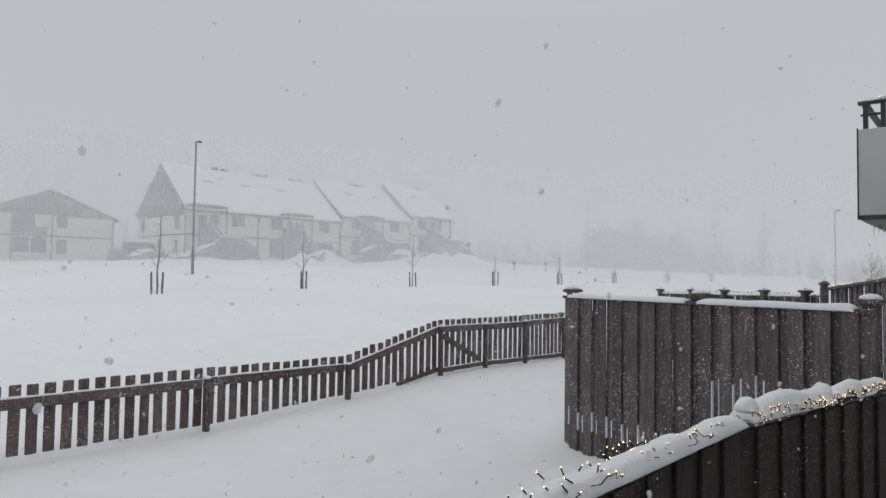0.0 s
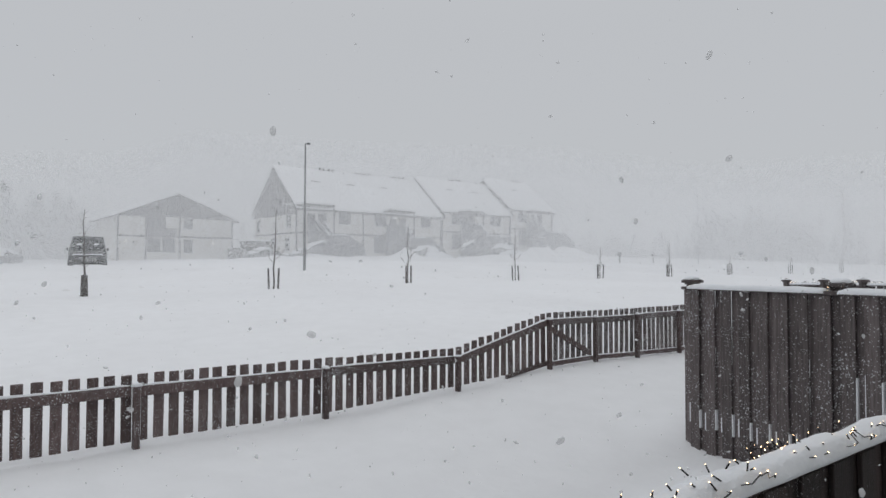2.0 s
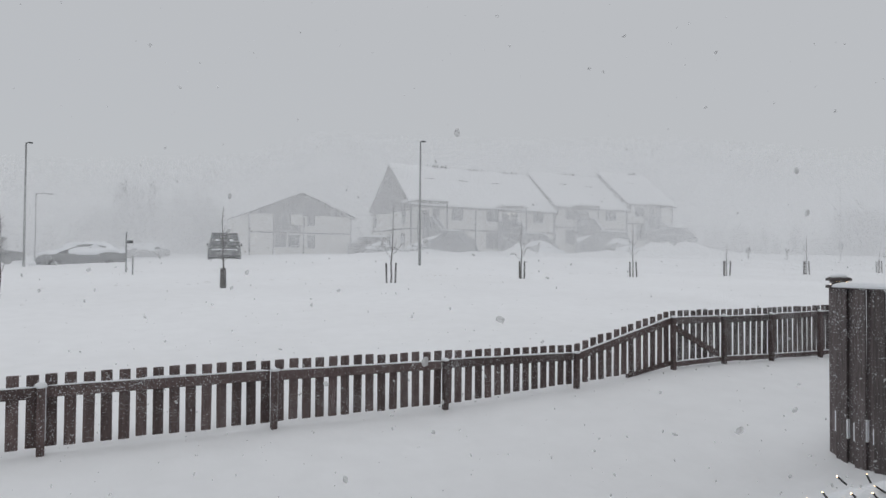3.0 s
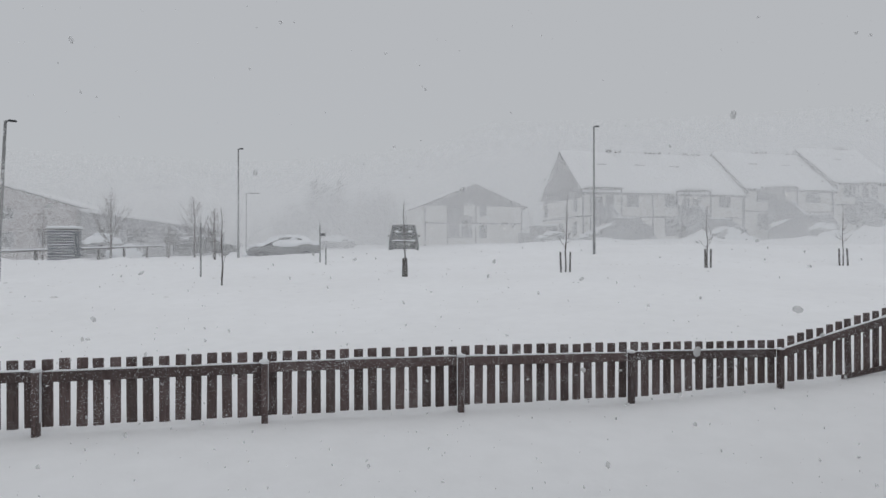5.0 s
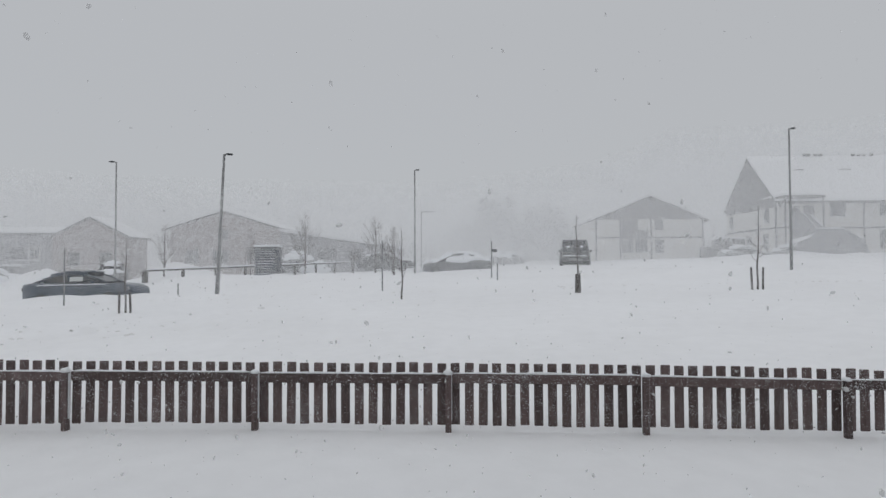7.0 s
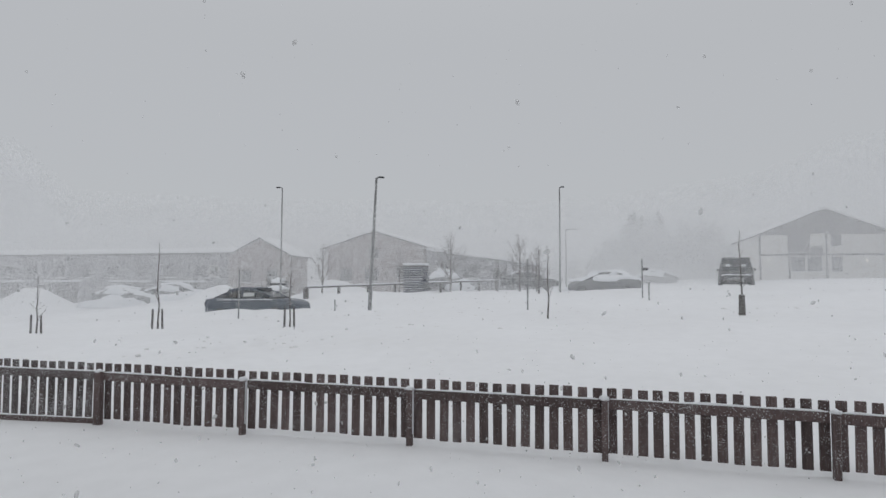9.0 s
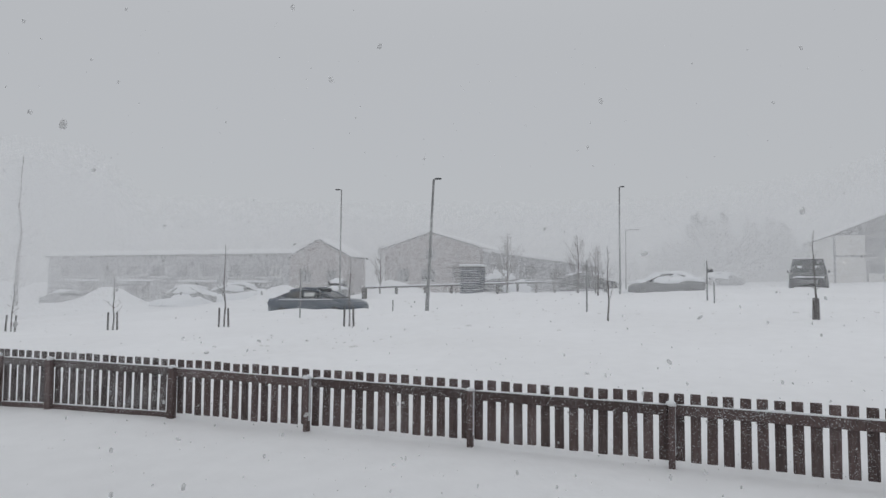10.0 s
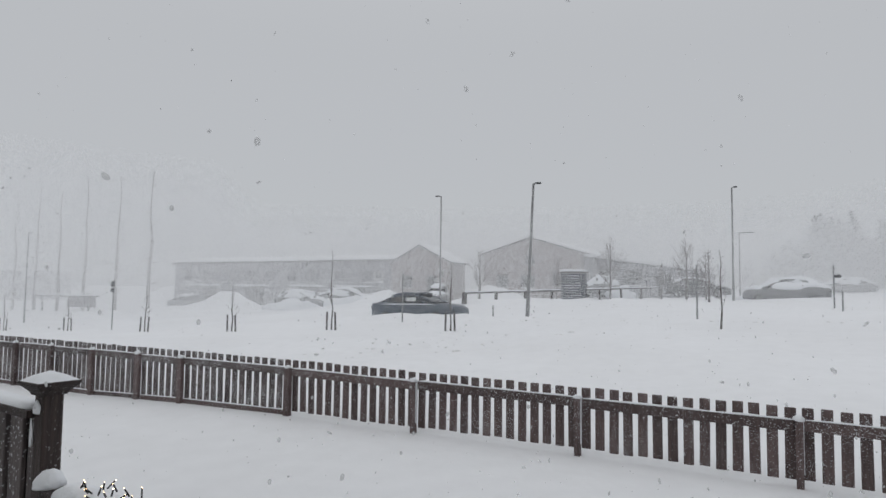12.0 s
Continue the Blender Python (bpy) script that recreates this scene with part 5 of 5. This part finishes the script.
sedan(-38.0, 34.5, 0.16, 30, GREYCAR, "snow-covered car beside a ploughed heap", 0.0, 1.0, 16, parked)
sedan(-27.7, 31.5, 0.60, -64, GREYCAR, "dark parked car with snow on roof and bonnet", 0.1, 0.6, 17, parked)
sedan(-56.0, 34.0, -0.55, 90, GREYCAR, "dark parked car near a ploughed heap", 0.0, 0.3, 18, parked)
sedan(-18.4, 41.0, 1.25, 80, GREYCAR, "snow-covered car behind the guard rail", 0.0, 1.0, 19, parked)
sedan(-12.2, 44.0, 1.5, 5, BLACK, "dark car beyond the guard rail", 0.2, 0.3, 20, parked)
sedan(-1.5, 62.0, 2.0, 180, GREYCAR, "far car buried under pale drifted snow", 0.3, 1.0, 21, parked)
sedan(50.3, 49.4, 3.2, 10, GREYCAR, "snow-covered car by the middle row house", 0.2, 1.0, 22, parked)

# ---- grown bare trees, poplars, conifers ----


def bare_tree(x, y, h, seed, label, category="tree", r=None, limbs=26, spread_out=0.38, first=0.25, group="bare trees", twig=5, material=None, fine=0.65, rise=(0.9, 2.0)):
    z = ground_z(x, y)
    e = thing("tree", label, category, (x, y, z), group=group)
    bt, bc = bmesh.new(), bmesh.new()
    branch_tree(bt, bc, (0, 0, -0.3), h * 1.15 + 0.3, r or h * 0.026, seed, limbs, spread_out, first, twig, fine=fine, rise=rise)
    part("trunk", bt, material or BARK_FAR, e, smooth=True)
    part("crown", bc, material or BARK_FAR, e, "bare frosted branches")


bare_tree(69.2, 55.0, 4.2, 77, "frosted bare bush beyond the last row house", first=0.1, limbs=40)
bare_tree(-24.6, 32.0, 2.9, 31, "small bare tree by the guard rail", spread_out=0.42, limbs=30)
bare_tree(-20.0, 34.5, 2.6, 32, "small bare tree beside the leaning lamp", limbs=26)
bare_tree(-16.0, 33.0, 3.3, 33, "rounded bare tree behind the slatted store", spread_out=0.45, limbs=34)
bare_tree(-11.9, 36.0, 3.4, 34, "bare tree at the end of the guard rail", spread_out=0.42, limbs=34)
bare_tree(-10.8, 36.6, 2.7, 35, "smaller bare tree at the end of the guard rail", limbs=28)
bare_tree(-13.6, 37.0, 2.0, 36, "thin bare sapling near the guard rail", limbs=16)
bare_tree(-9.5, 26.0, 2.2, 37, "thin bare sapling by the road", limbs=18)
bare_tree(20.0, -3.45, 2.25, 38, "bare spreading shrub beyond the neighbour's fence", limbs=44, spread_out=0.60, first=0.05, r=0.035, twig=6, fine=0.8, rise=(0.7, 1.8))
for k, (x, h) in enumerate(((-64, 10.9), (-69.6, 11.0), (-75.4, 11.4), (-80.6, 10.6), (-85.3, 11.6), (-90.2, 11.0))):
    bare_tree(x, 35.0, h * 1.16, 50 + k, "tall slim bare poplar in a row", limbs=64, spread_out=0.13, first=0.12, r=0.19, group="row of poplars", twig=3, fine=0.32, rise=(0.0, 0.7))
for k, (x, y, h) in enumerate(((108.8, 30.4, 11), (111, 22.7, 10.5), (104, 46, 7), (126, 40, 8))):
    bare_tree(x, y, h, 70 + k, "tall bare tree fading into the snowfall", limbs=44, spread_out=0.30, first=0.15, r=0.22, twig=4)


def conifer(x, y, h, seed, wide=0.20):
    e = thing("conifer", "tall snow-dusted conifer at the edge of sight", "tree", (x, y, ground_z(x, y)), group="far conifers")
    rr = random.Random(seed)
    part("trunk", tube([(0, 0, -0.5), (0, 0, h)], [h * 0.018, 0.02], 6), BARK_FAR, e)
    bm = bmesh.new()
    n = int(h * 2.6)
    for k in range(n):
        f = 0.06 + 0.93 * k / n
        R = h * wide * (1 - f) ** 0.7 + 0.15
        for j in range(7):
            a = rr.uniform(0, math.tau)
            L = R * rr.uniform(0.55, 1.15)
            p = Vector((0, 0, f * h + rr.uniform(-0.1, 0.1)))
            t = p + Vector((math.cos(a) * L, math.sin(a) * L, -L * rr.uniform(0.1, 0.45)))
            w = Vector((-math.sin(a), math.cos(a), 0)) * L * 0.26
            m0 = p.lerp(t, 0.55)
            vs = [bm.verts.new(c) for c in (p, m0 + w + Vector((0, 0, -0.1)), t, m0 - w + Vector((0, 0, -0.1)), m0 + Vector((0, 0, 0.14)))]
            for tri in ((0, 1, 4), (1, 2, 4), (2, 3, 4), (3, 0, 4)):
                bm.faces.new([vs[i] for i in tri])
    part("crown", bm, NEEDLES, e, "drooping snowy boughs")


rr = random.Random(8)
# (from x, to x, how many, least and greatest height): one wood, taller in two clumps
for xa, xb, n, ha, hb in ((-42, -9, 14, 4, 6.5), (-9, 18, 22, 6.5, 9), (-7, -4, 4, 8, 10), (-2.8, 3.8, 10, 10, 14.5), (7.5, 15, 12, 9.5, 13.0), (15, 42, 14, 6, 9), (42, 80, 14, 6, 9)):
    for k in range(n):
        x, y = xa + (xb - xa) * (k + rr.random()) / n, 126 + rr.uniform(-7, 9)
        conifer(x + (y - 126) * (x + 6) / 132, y, rr.uniform(ha, hb), rr.randrange(9999), rr.uniform(0.27, 0.42))
for a0, a1, n, ha, hb in ((50, 61, 16, 4, 6.5), (61.5, 70, 20, 7, 11), (70, 84, 18, 4, 6.5)):
    for k in range(n):
        a, r = radians(a0 + (a1 - a0) * (k + rr.random()) / n), rr.uniform(128, 146)
        conifer(-5.5 + r * math.sin(a), -6.5 + r * math.cos(a), rr.uniform(ha, hb), rr.randrange(9999), rr.uniform(0.26, 0.42))

# ---- lumps and clods along the road ----
clods = bmesh.new()
rr = random.Random(5)
for k in range(130):
    x = rr.uniform(-20, 24)
    y = (rr.gauss(16.6, 0.18) if k % 3 else rr.gauss(23.6, 0.5)) + 0.012 * x
    s = rr.uniform(0.014, 0.045)
    bmesh.ops.create_icosphere(clods, subdivisions=1, radius=s, matrix=Matrix.Translation((x, y, ground_z(x, y) + s * 0.2)) @ Matrix.Diagonal((1.7, 1, 0.8, 1)))
for k in range(60):
    x, y = (rr.gauss(-14.6, 1.5), rr.gauss(7.6, 1.0)) if k % 3 else (rr.gauss(-14.5, 2.6), rr.gauss(17.2, 1.2)) if k % 2 else (rr.gauss(-12.0, 2.2), rr.gauss(10.5, 1.2))
    if y > 2.5:
        s = rr.uniform(0.02, 0.05) * (1.6 if k % 7 == 0 else 1)
        bmesh.ops.create_icosphere(clods, subdivisions=2, radius=s, matrix=Matrix.Translation((x, y, ground_z(x, y) - s * 0.1)) @ Euler((0, 0, rr.uniform(0, 3))).to_matrix().to_4x4() @ Matrix.Diagonal((1.5, 1.1, 0.8, 1)))
for v in clods.verts:
    v.co += Vector((noise.noise(v.co * 9), noise.noise(v.co * 9 + Vector((4, 0, 0))), noise.noise(v.co * 14) * 0.6)) * 0.03
clod = new("road_clods", mesh_of(clods, "road_clods"))
clod.data.materials.append(CLOD_GREY)
tagged(clod, "small ice clods along the road edge, greyed for dirt and shading", "ice clods", kind="stuff")

# ---- falling snow ----


def snow_haze(layers, spacing, az, tops, seed):
    """Wind-driven snow standing in for haze: evenly spread flakes that grow with distance, in depths that follow one
    another outward from the terrace.
    """
    g = np.random.default_rng(seed)
    cx, cy, cz = -5.74, -6.45, 1.73
    out_v = []
    radii = [r for r, _ in layers]
    for k, (r, cover) in enumerate(layers):
        na = int(radians(az[1] - az[0]) / spacing)
        low = np.array([math.degrees(math.atan2(ground_z(cx + r * math.sin(radians(a)), cy + r * math.cos(radians(a))) - cz, r)) for a in np.linspace(az[0], az[1], 90)])
        ne = int(radians(max(t for _, t in tops) - low.min()) / spacing)
        ia, ie = np.meshgrid(np.arange(na), np.arange(ne))
        a = az[0] + np.degrees((ia.ravel() + (ie.ravel() % 2) * 0.5 + g.uniform(-0.22, 0.22, ia.size)) * spacing)
        e = low.min() + np.degrees((ie.ravel() + g.uniform(-0.22, 0.22, ia.size)) * spacing)
        top = np.interp(a, [p for p, _ in tops], [t for _, t in tops])
        keep = (e > np.interp(a, np.linspace(az[0], az[1], 90), low)) & (g.random(a.size) < np.clip((top - e) / 3.5, 0, 1))
        a, e = np.radians(a[keep]), np.radians(e[keep])
        step = (radii[k + 1] - r if k + 1 < len(radii) else r - radii[k - 1]) * min(0.45, r / 150)
        rr = r + g.uniform(-step, step, a.size)
        c = np.stack([cx + rr * np.sin(a), cy + rr * np.cos(a), cz + rr * np.tan(e)], 1)
        nrm = np.stack([np.sin(a), np.cos(a), np.zeros(a.size)], 1) + g.normal(size=(a.size, 3)) * 0.35
        nrm /= np.linalg.norm(nrm, axis=1, keepdims=True)
        u = np.cross(nrm, g.normal(size=(a.size, 3)))
        u /= np.linalg.norm(u, axis=1, keepdims=True)
        w = np.cross(nrm, u)
        s = (rr * spacing * math.sqrt(cover / 1.18) * g.uniform(0.85, 1.15, a.size))[:, None]
        out_v.append(np.stack([c + u * s, c + (-0.5 * u + 0.866 * w) * s, c + (-0.5 * u - 0.866 * w) * s], 1).reshape(-1, 3))
    co = np.concatenate(out_v).astype(np.float32)
    n = len(co) // 3
    me = bpy.data.meshes.new("driven_snow")
    me.vertices.add(n * 3)
    me.vertices.foreach_set("co", co.ravel())
    me.loops.add(n * 3)
    me.loops.foreach_set("vertex_index", np.arange(n * 3, dtype=np.int32))
    me.polygons.add(n)
    me.polygons.foreach_set("loop_start", np.arange(0, n * 3, 3, dtype=np.int32))
    me.update(calc_edges=True)
    me.materials.append(FLAKE)
    return tagged(new("driven_snow", me), "dense wind-driven snow standing in for distant haze", "falling snow", kind="stuff")


snow_haze(((19, 0.14), (33, 0.20), (46, 0.31), (56, 0.36), (74, 0.25), (90, 0.24), (106, 0.24), (120, 0.24)), 0.00116, (-66, 86),
          ((-66, 11.5), (-50, 11.0), (-46, 7.5), (-2, 8.0), (12, 9.5), (18, 11.8), (50, 11.0), (62, 9.0), (86, 8.5)), 1)


def big_flakes():
    g = random.Random(21)
    bm = bmesh.new()
    for k in range(3600):
        r = 0.9 + 9.0 * g.random() ** 0.8
        a, el = radians(g.uniform(-80, 90)), radians(g.uniform(-24, 26) if k % 2 else g.uniform(-24, 1))
        c = Vector((-5.8 + r * math.sin(a), -6.4 + r * math.cos(a), 1.73 + r * math.tan(el)))
        s = g.uniform(0.0022, 0.0048)
        m = Matrix.Translation(c) @ Euler((g.random() * 6, g.random() * 6, g.random() * 6)).to_matrix().to_4x4() @ Matrix.Diagonal((1.3, 0.9, 0.55, 1))
        bmesh.ops.create_icosphere(bm, subdivisions=1, radius=s, matrix=m)
    for k in range(50):
        r = g.uniform(0.75, 1.6)
        a, el = radians(g.uniform(-70, 88)), radians(g.uniform(-20, 24))
        c = Vector((-5.74 + r * math.sin(a), -6.45 + r * math.cos(a), 1.72 + r * math.tan(el)))
        m = Matrix.Translation(c) @ Euler((g.random() * 6, g.random() * 6, g.random() * 6)).to_matrix().to_4x4() @ Matrix.Diagonal((1.3, 0.9, 0.7, 1))
        bmesh.ops.create_icosphere(bm, subdivisions=2, radius=g.uniform(0.003, 0.0058), matrix=m)
    for v in bm.verts:
        v.co += Vector((noise.noise(v.co * 300), noise.noise(v.co * 300 + Vector((9, 0, 0))), 0)) * 0.001
    return bm


near_snow = new("falling_snow", mesh_of(big_flakes(), "falling_snow", True))
near_snow.data.materials.append(CLUMP)
tagged(near_snow, "large loose snowflakes falling before the fence", "falling snow", kind="stuff")
